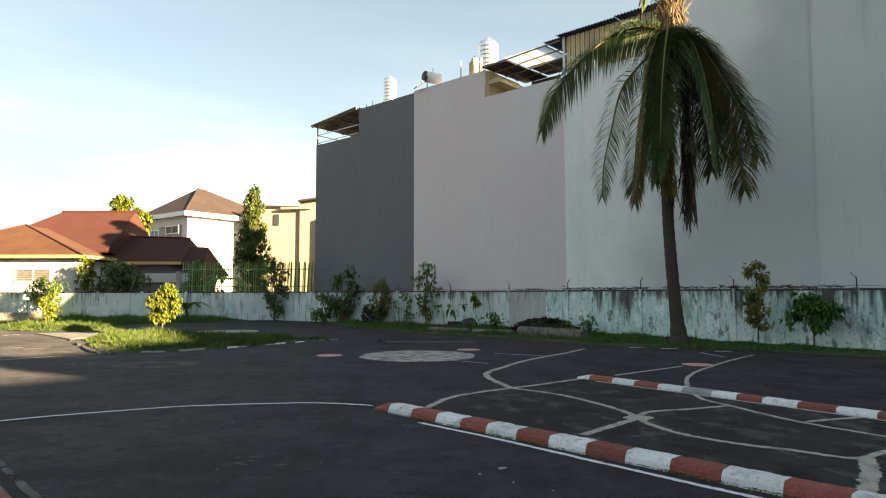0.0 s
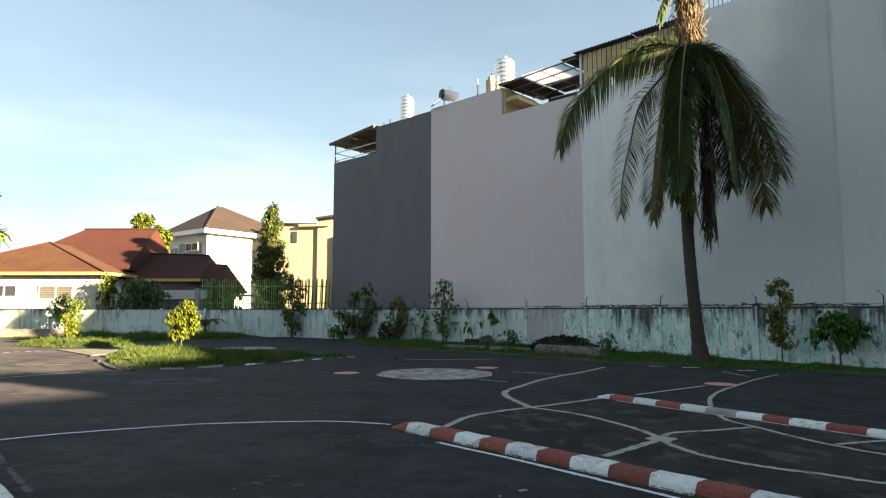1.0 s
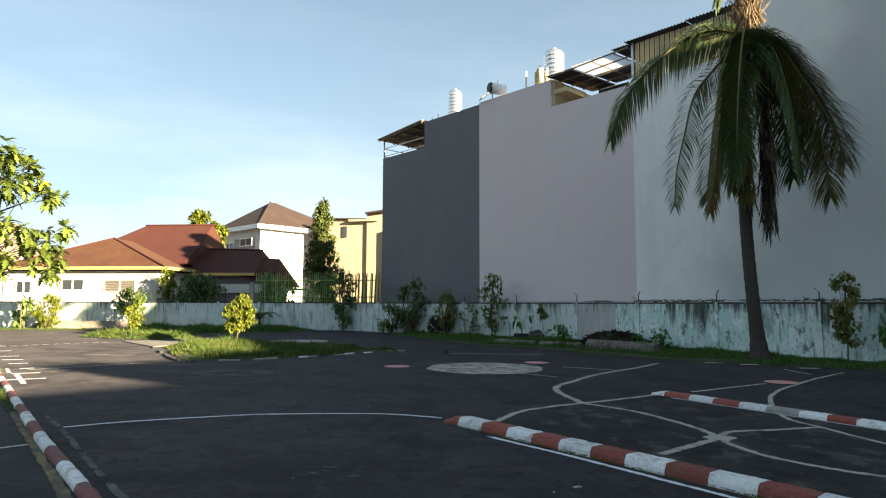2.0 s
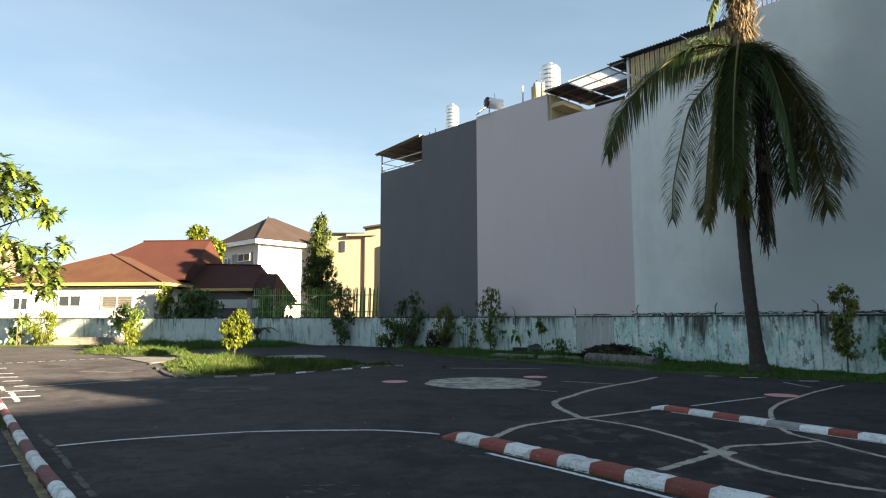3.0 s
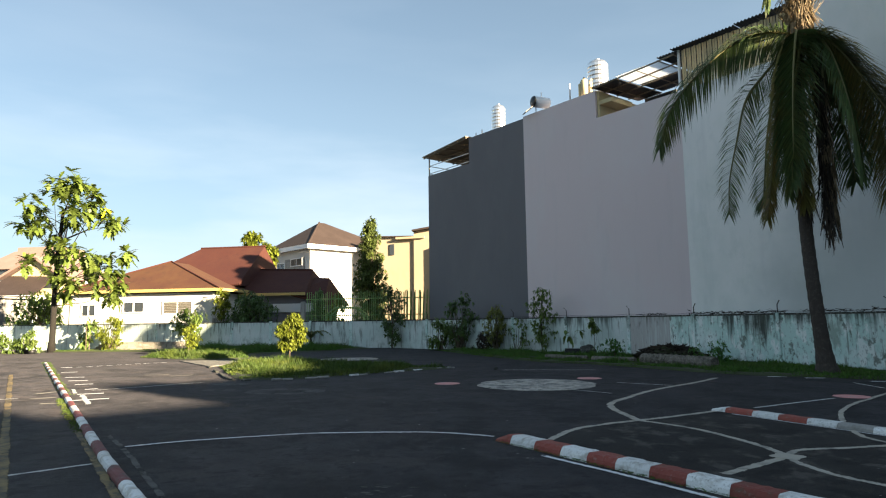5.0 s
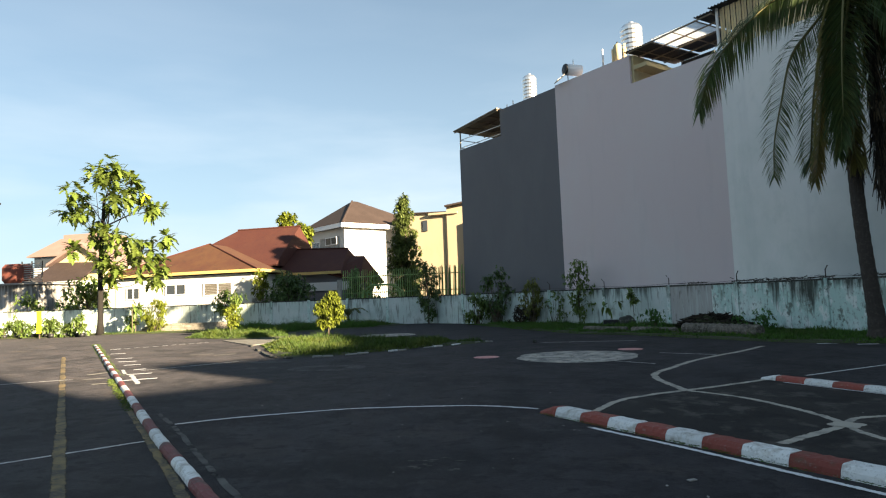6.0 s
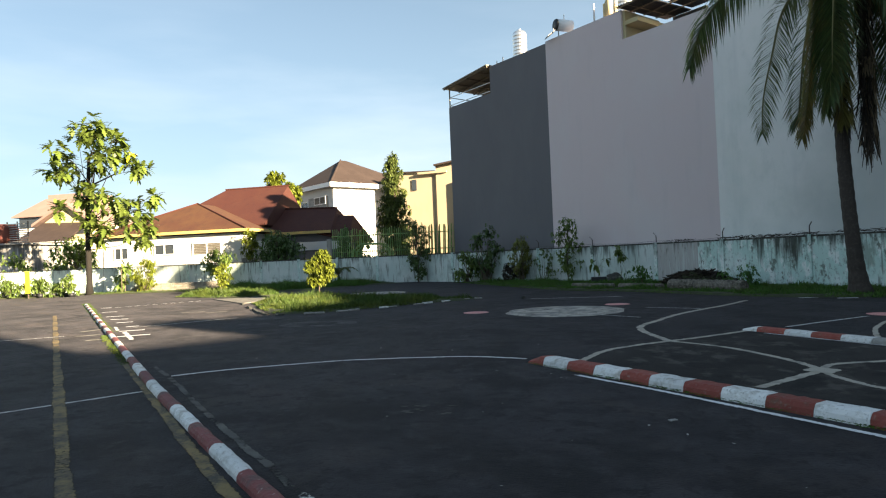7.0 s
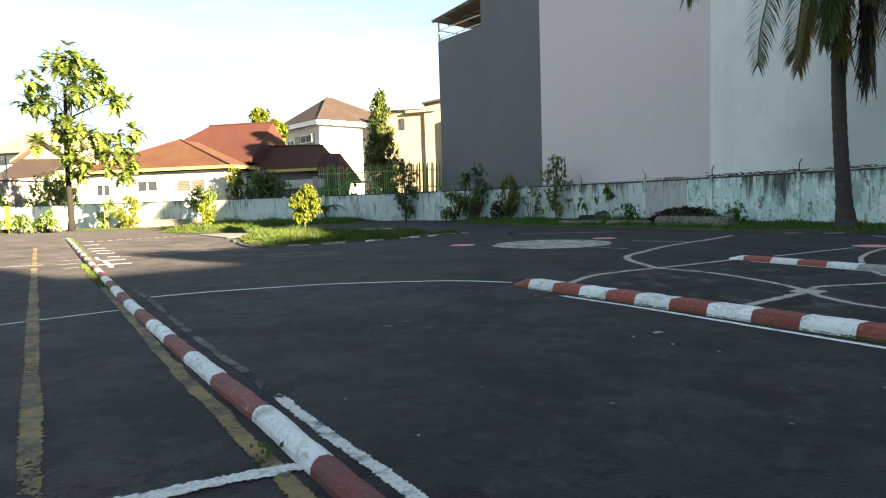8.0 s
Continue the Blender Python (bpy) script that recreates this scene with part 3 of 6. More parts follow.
for s in (0.6, 1.8, 3.0):
    kid(tube("purlin", [(*fp(s, -0.2), 13.72 + 0.082 * s), (*fp(s, 6.35), 13.72 + 0.082 * s)], 0.04, BEAM, sides=4), dark)
for d in (0.06, 3.2, 6.3):
    kid(tube("post", [(*fp(-0.32, d), 12.36), (*fp(-0.32, d), 13.72)], 0.05, BEAM, sides=4), dark)
kid(tube("handrail", [(*fp(4.1, 0.06), 13.05), (*fp(-0.32, 0.06), 13.05), (*fp(-0.32, 6.3), 13.05)], 0.03, WHITE_TRIM, sides=6), dark)
kid(tube("handrail", [(*fp(4.1, 0.06), 12.48), (*fp(-0.32, 0.06), 12.48), (*fp(-0.32, 6.3), 12.48)], 0.03, WHITE_TRIM, sides=6), dark)

grey = thing("shophouse", (*fp(14, 5), 0), "three-storey shophouse with a blank pinkish grey side wall", "building", "shophouses")
kid(prism("wall", frange(9.31, 19.69, -0.03, 10), 0, 12.62, GREY_WALL), grey)
kid(prism("parapet", frange(9.31, 14.75, -0.029, 10), 12.622, 14.16, GREY_WALL), grey)
kid(box("return_wall", fm(14.83, 1.6, 12.63), (0.14, 3.0, 1.5), CREAM), grey)
kid(box("ledge", fm(15.2, 1.6, 13.35), (1.0, 3.0, 0.22), CREAM), grey)
kid(box("back_wall", fm(15.6, 3.4, 12.63), (1.8, 0.14, 0.9), CREAM), grey)
kid(box("dark_back_wall", fm(16.0, 4.32, 12.63), (2.0, 0.12, 1.9), DARK_SHEET), grey)

pale = thing("shophouse", (*fp(25, 5), 0), "shophouse with a blank pale grey side wall and sheet-metal shed", "building", "shophouses")
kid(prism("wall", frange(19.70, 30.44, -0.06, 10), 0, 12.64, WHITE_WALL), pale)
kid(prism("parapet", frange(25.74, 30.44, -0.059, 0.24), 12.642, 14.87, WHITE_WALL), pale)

tall = thing("shophouse", (*fp(36, 5), 0), "taller shophouse with a stained pale side wall", "building", "shophouses")
kid(prism("wall", frange(30.5, 49, -0.02, 14), 0, 16.7, FAR_WALL), tall)
kid(prism("joint_strip", frange(30.44, 30.5, -0.04, 8), 0, 15.5, FAR_WALL), tall)

# ---- boundary wall ----
BEND, CORNER, WEST = Vector((4.0, 31.4)), Vector((-10.95, 42.8)), Vector((-47.5, 42.3))
H = 1.95


def wall_run(name, label, a, b, n, mats, bracket=True, last=True):
    """A boundary wall of n bays from a to b: posts, panels, coping, bent iron brackets with wire."""
    a, b = Vector(a), Vector(b)
    d = (b - a) / n
    turn = math.degrees(math.atan2(d.y, d.x))
    w = thing(name, (a.x, a.y, 0), label, "wall", kind="structure")
    rnd = random.Random(len(name) + n)
    inv = Matrix.Translation(-w.location)
    out = Vector((d.y, -d.x)).normalized()
    if out.y > 0:
        out = -out
    for i in range(n + (1 if last else 0)):
        p = a + d * i
        o = box("post", pose(p.x + out.x * 0.012, p.y + out.y * 0.012, 0, 0, 0, turn), (0.20, 0.20, H + 0.03), FENCE_PAINT, bevel=0.012)
        kid(o, w)
        if bracket:
            tip = 0.16 if rnd.random() < 0.8 else -0.1
            o = tube("bracket", [(p.x, p.y, H), (p.x, p.y, H + 0.34), (p.x - d.x / d.length * tip, p.y - d.y / d.length * tip, H + 0.50)], 0.022, IRON, sides=5)
            kid(o, w)
    for i in range(n):
        p, q = a + d * i, a + d * (i + 1)
        c = (p + q) / 2
        m = mats[i] if i < len(mats) else mats[-1]
        if m is PANEL_GREY:
            for u0, u1, pm in ((0.026, 0.66, PANEL_GREY), (0.662, 0.974, FENCE_PAINT)):
                e = p + d * ((u0 + u1) / 2)
                kid(box("panel", pose(e.x, e.y, 0, 0, 0, turn), (d.length * (u1 - u0), 0.12, H - 0.06), pm), w)
        else:
            kid(box("panel", pose(c.x, c.y, 0, 0, 0, turn), (d.length - 0.204, 0.12, H - 0.06), m), w)
        kid(box("coping", pose(c.x, c.y, H - 0.058, 0, 0, turn), (d.length - 0.206, 0.17, 0.07), COPING, bevel=0.012), w)
        if bracket:
            for k, hz in enumerate((0.10,)):
                sag = rnd.uniform(0.03, 0.11)
                pts = [(p.x + d.x * t, p.y + d.y * t, H + hz - sag * 4 * t * (1 - t)) for t in (0, 0.25, 0.5, 0.75, 1)]
                kid(tube("wire", pts, 0.007, IRON, sides=3), w)
    return w


E_END = Vector((4.0 + 2.365 * 8, 31.4 - 3.2 * 8))
wall_run("wall_east", "mildew-stained pale mint boundary wall with bent iron brackets", BEND, E_END, 8, [PANEL_GREY, FENCE_PAINT])
wall_run("wall_middle", "pale mint boundary wall below the shophouses", CORNER, BEND, 5, [FENCE_PALE], last=False)
wall_run("wall_north", "mildew-stained pale mint boundary wall before the houses", WEST, CORNER, 12, [FENCE_PALE], bracket=False)
wall_run("wall_west", "pale boundary wall along the car park's open side", (-49.5, 8), WEST, 10, [FENCE_PAINT], bracket=False, last=False)

# ---- rooftop details of the shophouses ----
for i in range(46):
    s = 19.86 + i * 0.13
    kid(box("slat", fm(s + 0.05, 0.0 if i % 2 else 0.03, 12.65), (0.098, 0.012, 1.95 + 0.01 * (i % 3)), SHEET), pale)
for z in (13.2, 14.2):
    kid(box("shed_rail", fm(22.8, 0.09, z), (5.9, 0.05, 0.08), BEAM), pale)


def corrugated(name, s0, s1, d0, d1, z0, z1, mat, wave=0.16, amp=0.035):
    """A ribbed roof sheet; ribs run back from the edge."""
    n = int((s1 - s0) / wave * 4)
    vs, fs = [], []
    for i in range(n + 1):
        s = s0 + (s1 - s0) * i / n
        up = amp * math.sin(i * math.pi / 2)
        for d, z in ((d0, z0), (d1, z1)):
            vs += [(*fp(s, d), z + up), (*fp(s, d), z + up + 0.02)]
        if i:
            k, j = 4 * (i - 1), 4 * i
            fs += [(k, k + 2, j + 2, j), (k + 1, j + 1, j + 3, k + 3), (k, j, j + 1, k + 1), (k + 2, k + 3, j + 3, j + 2)]
    return raw(name, vs, fs, mat)


kid(corrugated("roof_sheet", 19.5, 22.6, -0.35, 6, 14.68, 14.83, DARK_SHEET), pale)
kid(corrugated("roof_sheet", 22.6, 25.7, -0.30, 6, 14.76, 14.92, DARK_SHEET), pale)
kid(box("door_frame", fm(19.74, -0.02, 12.65), (0.10, 0.10, 2.0), WHITE_TRIM), pale)
for i in range(22):
    s = 25.85 + i * 0.19
    kid(tube("baluster", [(*fp(s, 0.15), 14.88), (*fp(s, 0.15), 15.75)], 0.018, RAIL_RED if i % 5 else WHITE_TRIM, sides=5), pale)
for z in (14.95, 15.75):
    kid(tube("handrail", [(*fp(25.8, 0.15), z), (*fp(30.0, 0.15), z)], 0.03, RAIL_RED, sides=6), pale)

# lean-to over the notch of the grey house
kid(corrugated("roof_sheet", 14.6, 16.2, -0.25, 4.2, 14.30, 14.52, DARK_SHEET), grey)
kid(corrugated("roof_sheet", 18.7, 19.8, -0.25, 4.2, 14.56, 14.78, DARK_SHEET), grey)
kid(corrugated("roof_sheet", 16.2, 18.7, 2.0, 4.2, 14.52, 14.64, DARK_SHEET), grey)
CLEAR = material("clear_roof_sheet", (0.85, 0.87, 0.88), 0.3, leafy=0.9, spots=((2, (1, 1, 1), 0.5, 0.75, (0.45, 0.45, 0.44), 0.6),))
kid(corrugated("skylight", 16.22, 18.68, -0.2, 1.98, 14.42, 14.52, CLEAR, amp=0.01), grey)
for d in (-0.2, 0.9, 2.0, 3.1):
    kid(tube("beam", [(*fp(14.7, d), 14.24 + 0.04 * d), (*fp(19.6, d), 14.46 + 0.04 * d)], 0.045, BEAM, sides=4), grey)
for s in (15.2, 16.2, 17.4, 18.7, 19.5):
    kid(tube("rafter", [(*fp(s, -0.2), 14.27 + 0.045 * (s - 14.7)), (*fp(s, 4.1), 14.45 + 0.045 * (s - 14.7))], 0.035, BEAM, sides=4), grey)


def water_tank(s, d, z, r, h, label, legs=0.6):
    t = thing("water_tank", (*fp(s, d), z), label, "water tank")
    bm = bmesh.new()
    prof, n = [(r * 0.96, legs)], 7
    for i in range(n):
        z0 = legs + h * i / n
        prof += [(r, z0 + h * 0.02), (r, z0 + h * 0.105), (r * 0.955, z0 + h * 0.125)]
    prof += [(r * 0.8, legs + h * 1.06), (r * 0.3, legs + h * 1.12), (r * 0.28, legs + h * 1.17)]
    sides = 20
    rings = [[bm.verts.new((q * math.cos(k * math.tau / sides), q * math.sin(k * math.tau / sides), zz)) for k in range(sides)] for q, zz in prof]
    for a, b in zip(rings, rings[1:]):
        for k in range(sides):
            bm.faces.new((a[k], a[(k + 1) % sides], b[(k + 1) % sides], b[k]))
    bm.faces.new(rings[0][::-1])
    bm.faces.new(rings[-1])
    put("body", bm, STEEL, t)
    for k in range(4):
        c, w = math.cos(k * math.pi / 2 + 0.6) * r * 0.8, math.sin(k * math.pi / 2 + 0.6) * r * 0.8
        tube("leg", [(c, w, 0), (c, w, legs)], 0.03, IRON, t, sides=5)
    return t


water_tank(6.2, 0.9, 14.06, 0.47, 1.60, "ribbed stainless steel water tank on the dark shophouse roof", 0.1)
water_tank(14.05, 1.2, 14.2, 0.60, 1.78, "large ribbed stainless steel water tank above the grey shophouse", 0.2)
filt = thing("filter_cylinder", (*fp(13.75, 0.35), 14.2), "slim yellowish steel filter cylinder beside the tank", "water filter")
tube("body", [(0, 0, 0), (0, 0, 0.08), (0, 0, 0.95), (0, 0, 1.02)], [0.10, 0.19, 0.19, 0.07], CREAM, filt, sides=14)
tube("cap", [(0, 0, 1.021), (0, 0, 1.12)], 0.05, BLACK, filt, sides=8)
filt2 = copy_thing(filt, pose(*fp(13.4, 0.5), 14.2))
filt2.scale = (0.8, 0.8, 0.9)
vent = tube("vent_pipe", [(*fp(12.75, 0.3), 14.2), (*fp(12.75, 0.3), 15.25)], 0.05, WHITE_TRIM, sides=8)
tagged(vent, "white vent pipe on the grey parapet", "pipe")
for s, h in ((5.2, 0.35), (4.6, 0.25)):
    v = tube("vent_pipe", [(*fp(s, 0.3), 14.12), (*fp(s, 0.3), 14.12 + h)], 0.04, WHITE_TRIM, sides=8)
    tagged(v, "short white vent pipe on the dark parapet", "pipe", "short vents")
heater = thing("solar_heater", (*fp(10.35, 0.4), 14.2), "white solar water heater drum with a black end cap", "solar heater")
m = Vector((0.86, 0.51, 0))
tube("drum", [m * -0.45 + Vector((0, 0, 0.66)), m * -0.40 + Vector((0, 0, 0.66)), m * 0.55 + Vector((0, 0, 0.66)), m * 0.6 + Vector((0, 0, 0.66))], [0.28, 0.33, 0.33, 0.25], WHITE_TRIM, heater, sides=16)
tube("end_cap", [m * -0.52 + Vector((0, 0, 0.66)), m * -0.455 + Vector((0, 0, 0.66))], [0.30, 0.345], BLACK, heater, sides=16)
box("collector", pose(-0.72, -0.28, 0.10, 0, -38, 20), (0.62, 0.6, 0.05), CONCRETE, heater, bevel=0.01)
tube("pipe", [m * 0.1 + Vector((0, 0, 0.95)), m * 0.1 + Vector((0, 0, 1.3))], 0.03, WHITE_TRIM, heater, sides=6)
for a in (-0.3, 0.4):
    tube("leg", [m * a, m * a + Vector((0, 0, 0.44))], 0.03, IRON, heater, sides=5)

# ---- houses behind the north wall ----


def pitched(name, base, z, overhang, ridge, rz, mat, parent, thick=0.14):
    """A hipped roof: base is four plan corners, ridge two plan points at height rz."""
    c = sum((Vector(q) for q in base), Vector((0, 0))) / 4
    e = [Vector(q) + (Vector(q) - c).normalized() * overhang for q in base]
    r0, r1 = (Vector(q) for q in ridge)
    vs = [(*q, z) for q in e] + [(*r0, rz), (*r1, rz)] + [(*q, z - thick) for q in e]
    fs = [(0, 1, 5, 4), (1, 2, 5), (2, 3, 4, 5), (3, 0, 4), (9, 8, 7, 6)] + [(i, i + 6, (i + 1) % 4 + 6, (i + 1) % 4) for i in range(4)]
    ob = raw(name, vs, fs, mat)
    kid(ob, parent)
    fas = []
    for i in range(4):
        a, b = e[i], e[(i + 1) % 4]
        fas.append((a, b))
    return fas


def fascia(pairs, z, mat, parent, h=0.2, name="fascia"):
    for a, b in pairs:
        d = b - a
        c = (a + b) / 2
        n = Vector((d.y, -d.x)).normalized() * 0.03
        kid(box(name, pose(c.x + n.x, c.y + n.y, z - h + 0.02, 0, 0, math.degrees(math.atan2(d.y, d.x))), (d.length, 0.05, h), mat), parent)


def window(parent, at, w, h, turn, louvre, name="window"):
    """A framed window set on a wall: frame, panes or louvre slats."""
    fr = new(name)
    fr.matrix_world = pose(*at, 0, 0, turn)
    kid(fr, parent)
    fr.matrix_basis = pose(*at, 0, 0, turn)
    for x in (-w / 2, 0, w / 2):
        box("window_frame", pose(x, -0.04, -h / 2), (0.08, 0.10, h), WHITE_TRIM, fr)
    for z in (-h / 2 - 0.06, h / 2):
        box("window_frame", pose(0, -0.042, z), (w + 0.12, 0.11, 0.08), WHITE_TRIM, fr)
    for x in (-w / 4, w / 4):
        if louvre:
            k = 7
            for i in range(k):
                box("slat", pose(x, -0.03, -h / 2 + h * (i + 0.3) / k, 35), (w / 2 - 0.09, 0.03, h / k * 0.8), LOUVRE, fr)
        else:
            box("pane", pose(x, -0.015, -h / 2), (w / 2 - 0.09, 0.02, h), GLASS_DARK, fr)
    return fr


red = thing("bungalow", (-33, 50, 0), "white bungalow with rusty red and orange roofs and yellow fascia", "house")
kid(prism("wall", [(-40.0, 46.4), (-26.9, 46.4), (-26.9, 58), (-40.0, 58)], 0, 4.42, HOUSE_WHITE), red)
f = pitched("roof", [(-39.9, 46.2), (-26.4, 46.2), (-26.4, 57), (-39.9, 57)], 4.72, 0.5, [(-33.2, 50.2), (-33.2, 55)], 7.45, ORANGE_ROOF, red)
fascia(f, 4.72, FASCIA, red, 0.24)
f = pitched("main_roof", [(-38.5, 50.5), (-26.6, 50.0), (-26.6, 60), (-38.5, 60)], 5.3, 0.1, [(-33.1, 55.0), (-26.6, 55.0)], 9.15, RUST_ROOF, red)
kid(prism("side_wall", [(-26.5, 51.2), (-20.4, 51.2), (-20.4, 58), (-26.5, 58)], 0, 4.3, DARK_WALL), red)
vs = [(-26.9, 50.4, 4.5), (-20.6, 50.4, 4.3), (-21.4, 54.2, 6.68), (-26.9, 54.2, 6.85), (-26.9, 58.5, 4.5), (-20.6, 58.5, 4.3)]
kid(raw("side_roof", vs + [(x, y, z - 0.12) for x, y, z in vs], [(0, 1, 2, 3), (3, 2, 5, 4), (6, 9, 8, 7), (9, 10, 11, 8), (0, 6, 7, 1), (1, 7, 8, 2), (2, 8, 11, 5), (4, 5, 11, 10), (1, 5, 2), (7, 8, 11), (1, 7, 11, 5)], RUST_ROOF), red)
vs = [(-22.0, 50.6, 4.3), (-19.0, 50.6, 3.5), (-19.75, 54.0, 5.9), (-22.0, 54.0, 6.0), (-22.0, 57.5, 4.3), (-19.0, 57.5, 3.5)]
kid(raw("end_roof", vs + [(x, y, z - 0.12) for x, y, z in vs], [(0, 1, 2, 3), (3, 2, 5, 4), (6, 9, 8, 7), (9, 10, 11, 8), (0, 6, 7, 1), (1, 7, 8, 2), (2, 8, 11, 5), (4, 5, 11, 10), (1, 5, 2), (7, 8, 11), (1, 7, 11, 5)], RUST_ROOF), red)
kid(box("side_fascia", pose(-23.7, 50.38, 4.22), (6.2, 0.06, 0.24), FASCIA), red)
kid(tube("ridge_cap", [(-33.2, 50.2, 7.48), (-26.05, 45.8, 4.76)], 0.06, RUST_ROOF, sides=6), red)
kid(tube("ridge_cap", [(-33.2, 50.2, 7.48), (-40.3, 45.8, 4.76)], 0.06, RUST_ROOF, sides=6), red)
kid(tube("ridge_cap", [(-33.2, 55.0, 9.18), (-26.5, 55.0, 9.18)], 0.09, RUST_ROOF, sides=6), red)
kid(tube("ridge_cap", [(-26.9, 54.2, 6.88), (-21.4, 54.2, 6.72)], 0.08, RUST_ROOF, sides=6), red)
window(red, (-34.0, 46.4, 3.3), 1.9, 0.80, 0, False)
window(red, (-30.0, 46.4, 3.2), 2.6, 0.95, 0, True)
window(red, (-38.2, 46.4, 3.1), 1.3, 0.9, 0, False)
kid(box("lean_to", pose(-41.6, 49.5, 0), (3.2, 6, 3.6), HOUSE_WHITE), red)
kid(raw("lean_to_roof", [(-43.6, 45.9, 3.7), (-40.4, 45.9, 4.3), (-40.4, 53, 6.4), (-43.6, 53, 5.9), (-43.6, 45.9, 3.58), (-40.4, 45.9, 4.18), (-40.4, 53, 6.28), (-43.6, 53, 5.78)],
        [(0, 1, 2, 3), (7, 6, 5, 4), (0, 4, 5, 1), (1, 5, 6, 2), (2, 6, 7, 3), (3, 7, 4, 0)], ORANGE_ROOF), red)
shelf = box("parapet", pose(-25.7, 46.6, 2.3), (3.0, 0.3, 1.35), HOUSE_WHITE)
kid(shelf, red)
kid(box("under_parapet", pose(-25.7, 46.75, 0), (2.8, 0.25, 2.3), CONCRETE), red)
kid(box("parapet", pose(-20.9, 49.6, 2.75), (4.6, 0.3, 0.72), HOUSE_WHITE), red)
# dark box added here; its colour stands in for the recess's shade
kid(box("under_parapet", pose(-20.9, 49.75, 0), (4.4, 0.25, 2.745), DARK_WALL), red)

# white two-storey house, turned like the shophouses
wh = thing("two_storey_house", (-28, 76, 0), "white two-storey house with a brown hipped roof", "house")
A0, AX, BX = Vector((-27.4, 68.0)), Vector((-0.80, 0.60)), Vector((0.60, 0.80))


def hp(a, b):
    q = A0 + AX * a + BX * b
    return q.x, q.y


kid(prism("wall", [hp(0.6, 0.6), hp(0.6, 13), hp(9.5, 13), hp(9.5, 0.6)], 0, 10.6, HOUSE_WHITE), wh)
f = pitched("roof", [hp(0, 0), hp(0, 13.6), hp(10, 13.6), hp(10, 0)], 11.0, 0.15, [hp(5, 4.6), hp(5, 5.4)], 14.55, BROWN_ROOF, wh)
fascia(f, 10.98, WHITE_TRIM, wh, 0.52, "eave_board")
kid(tube("hip_cap", [(*hp(0, 0), 11.03), (*hp(5, 4.6), 14.58)], 0.12, BROWN_ROOF, sides=6), wh)
HT = math.degrees(math.atan2(-AX.y, -AX.x))
kid(box("recess", pose(*hp(4.0, 0.55), 7.0, 0, 0, HT), (4.5, 0.12, 2.6), CONCRETE), wh)
window(wh, (*hp(3.4, 0.48), 9.1), 2.6, 0.8, HT, True)
window(wh, (*hp(7.2, 0.58), 8.4), 1.6, 1.6, HT, False)
HB = math.degrees(math.atan2(BX.y, BX.x))
for b in (8.3, 9.8):
    window(wh, (*hp(0.58, b), 6.2), 1.1, 1.5, HB, False)
kid(box("downpipe", pose(*hp(0.55, 6.0), 7.5, 0, 0, HB), (0.5, 0.25, 2.4), WHITE_TRIM), wh)
kid(raw("rear_roof", [(*hp(5, 9), 12.9), (*hp(-4, 13.5), 12.1), (*hp(-4, 20), 12.1), (*hp(5, 20), 13.2), (*hp(5, 9), 12.7), (*hp(-4, 13.5), 11.9), (*hp(-4, 20), 11.9), (*hp(5, 20), 13.0)],
        [(0, 1, 2, 3), (7, 6, 5, 4), (0, 4, 5, 1), (1, 5, 6, 2), (2, 6, 7, 3), (3, 7, 4, 0)], BROWN_ROOF), wh)

yh = thing("yellow_house", (-15, 76, 0), "pale yellow two-storey house with a white side block", "house")
kid(prism("wall", [(-22.0, 72.5), (-10.5, 71.2), (-9.5, 82), (-21, 83)], 0, 11.95, YELLOW_WALL), yh)
kid(prism("upper_wall", [(-15.6, 71.5), (-9.8, 70.9), (-9.5, 82), (-15, 82.5)], 0, 12.75, YELLOW_WALL), yh)
kid(box("canopy", pose(-16.0, 71.65, 11.62, 0, 0, -6), (3.6, 0.8, 0.24), YELLOW_WALL), yh)
kid(box("coping", pose(-12.6, 71.0, 12.80, 0, -7, -6), (6.2, 0.9, 0.2), BROWN_ROOF), yh)
kid(box("coping", pose(-18.9, 72.1, 11.96, 0, 2, -6.4), (6.4, 0.6, 0.14), BROWN_ROOF), yh)
kid(prism("side_block", [(-13.0, 70.55), (-10.6, 70.3), (-10.4, 70.9), (-12.9, 71.15)], 0, 10.6, HOUSE_WHITE), yh)
kid(box("window_opening", pose(-18.4, 72.02, 9.8, 0, 0, -6.4), (0.55, 0.12, 1.3), GLASS_DARK), yh)
window(yh, (-11.7, 70.40, 8.4), 0.9, 0.5, -5.9, False)

ph = thing("distant_house", (-64, 66, 0), "distant house with faded pink tile roofs and cream walls", "house")
kid(prism("wall", [(-69.8, 67), (-60.5, 67), (-60.5, 76), (-69.8, 76)], 0, 9.0, HOUSE_WHITE), ph)
f = pitched("roof", [(-70.2, 66.6), (-60.2, 66.6), (-60.2, 76), (-70.2, 76)], 9.1, 0.3, [(-68.6, 70.0), (-62.6, 70.0)], 11.6, PINK_ROOF, ph)
kid(prism("upper_roof", [(-68.2, 70.0), (-62.4, 70.0), (-62.4, 75), (-68.2, 75)], 9.2, 12.1, PINK_ROOF), ph)
kid(box("dark_opening", pose(-68.2, 66.96, 7.6), (3.0, 0.08, 1.1), GLASS_DARK), ph)
vs = [(-62.6, 61.6, 7.55), (-53.8, 61.6, 7.35), (-58.1, 61.6, 9.95), (-62.6, 69, 7.55), (-53.8, 69, 7.35), (-58.1, 69, 9.95)]
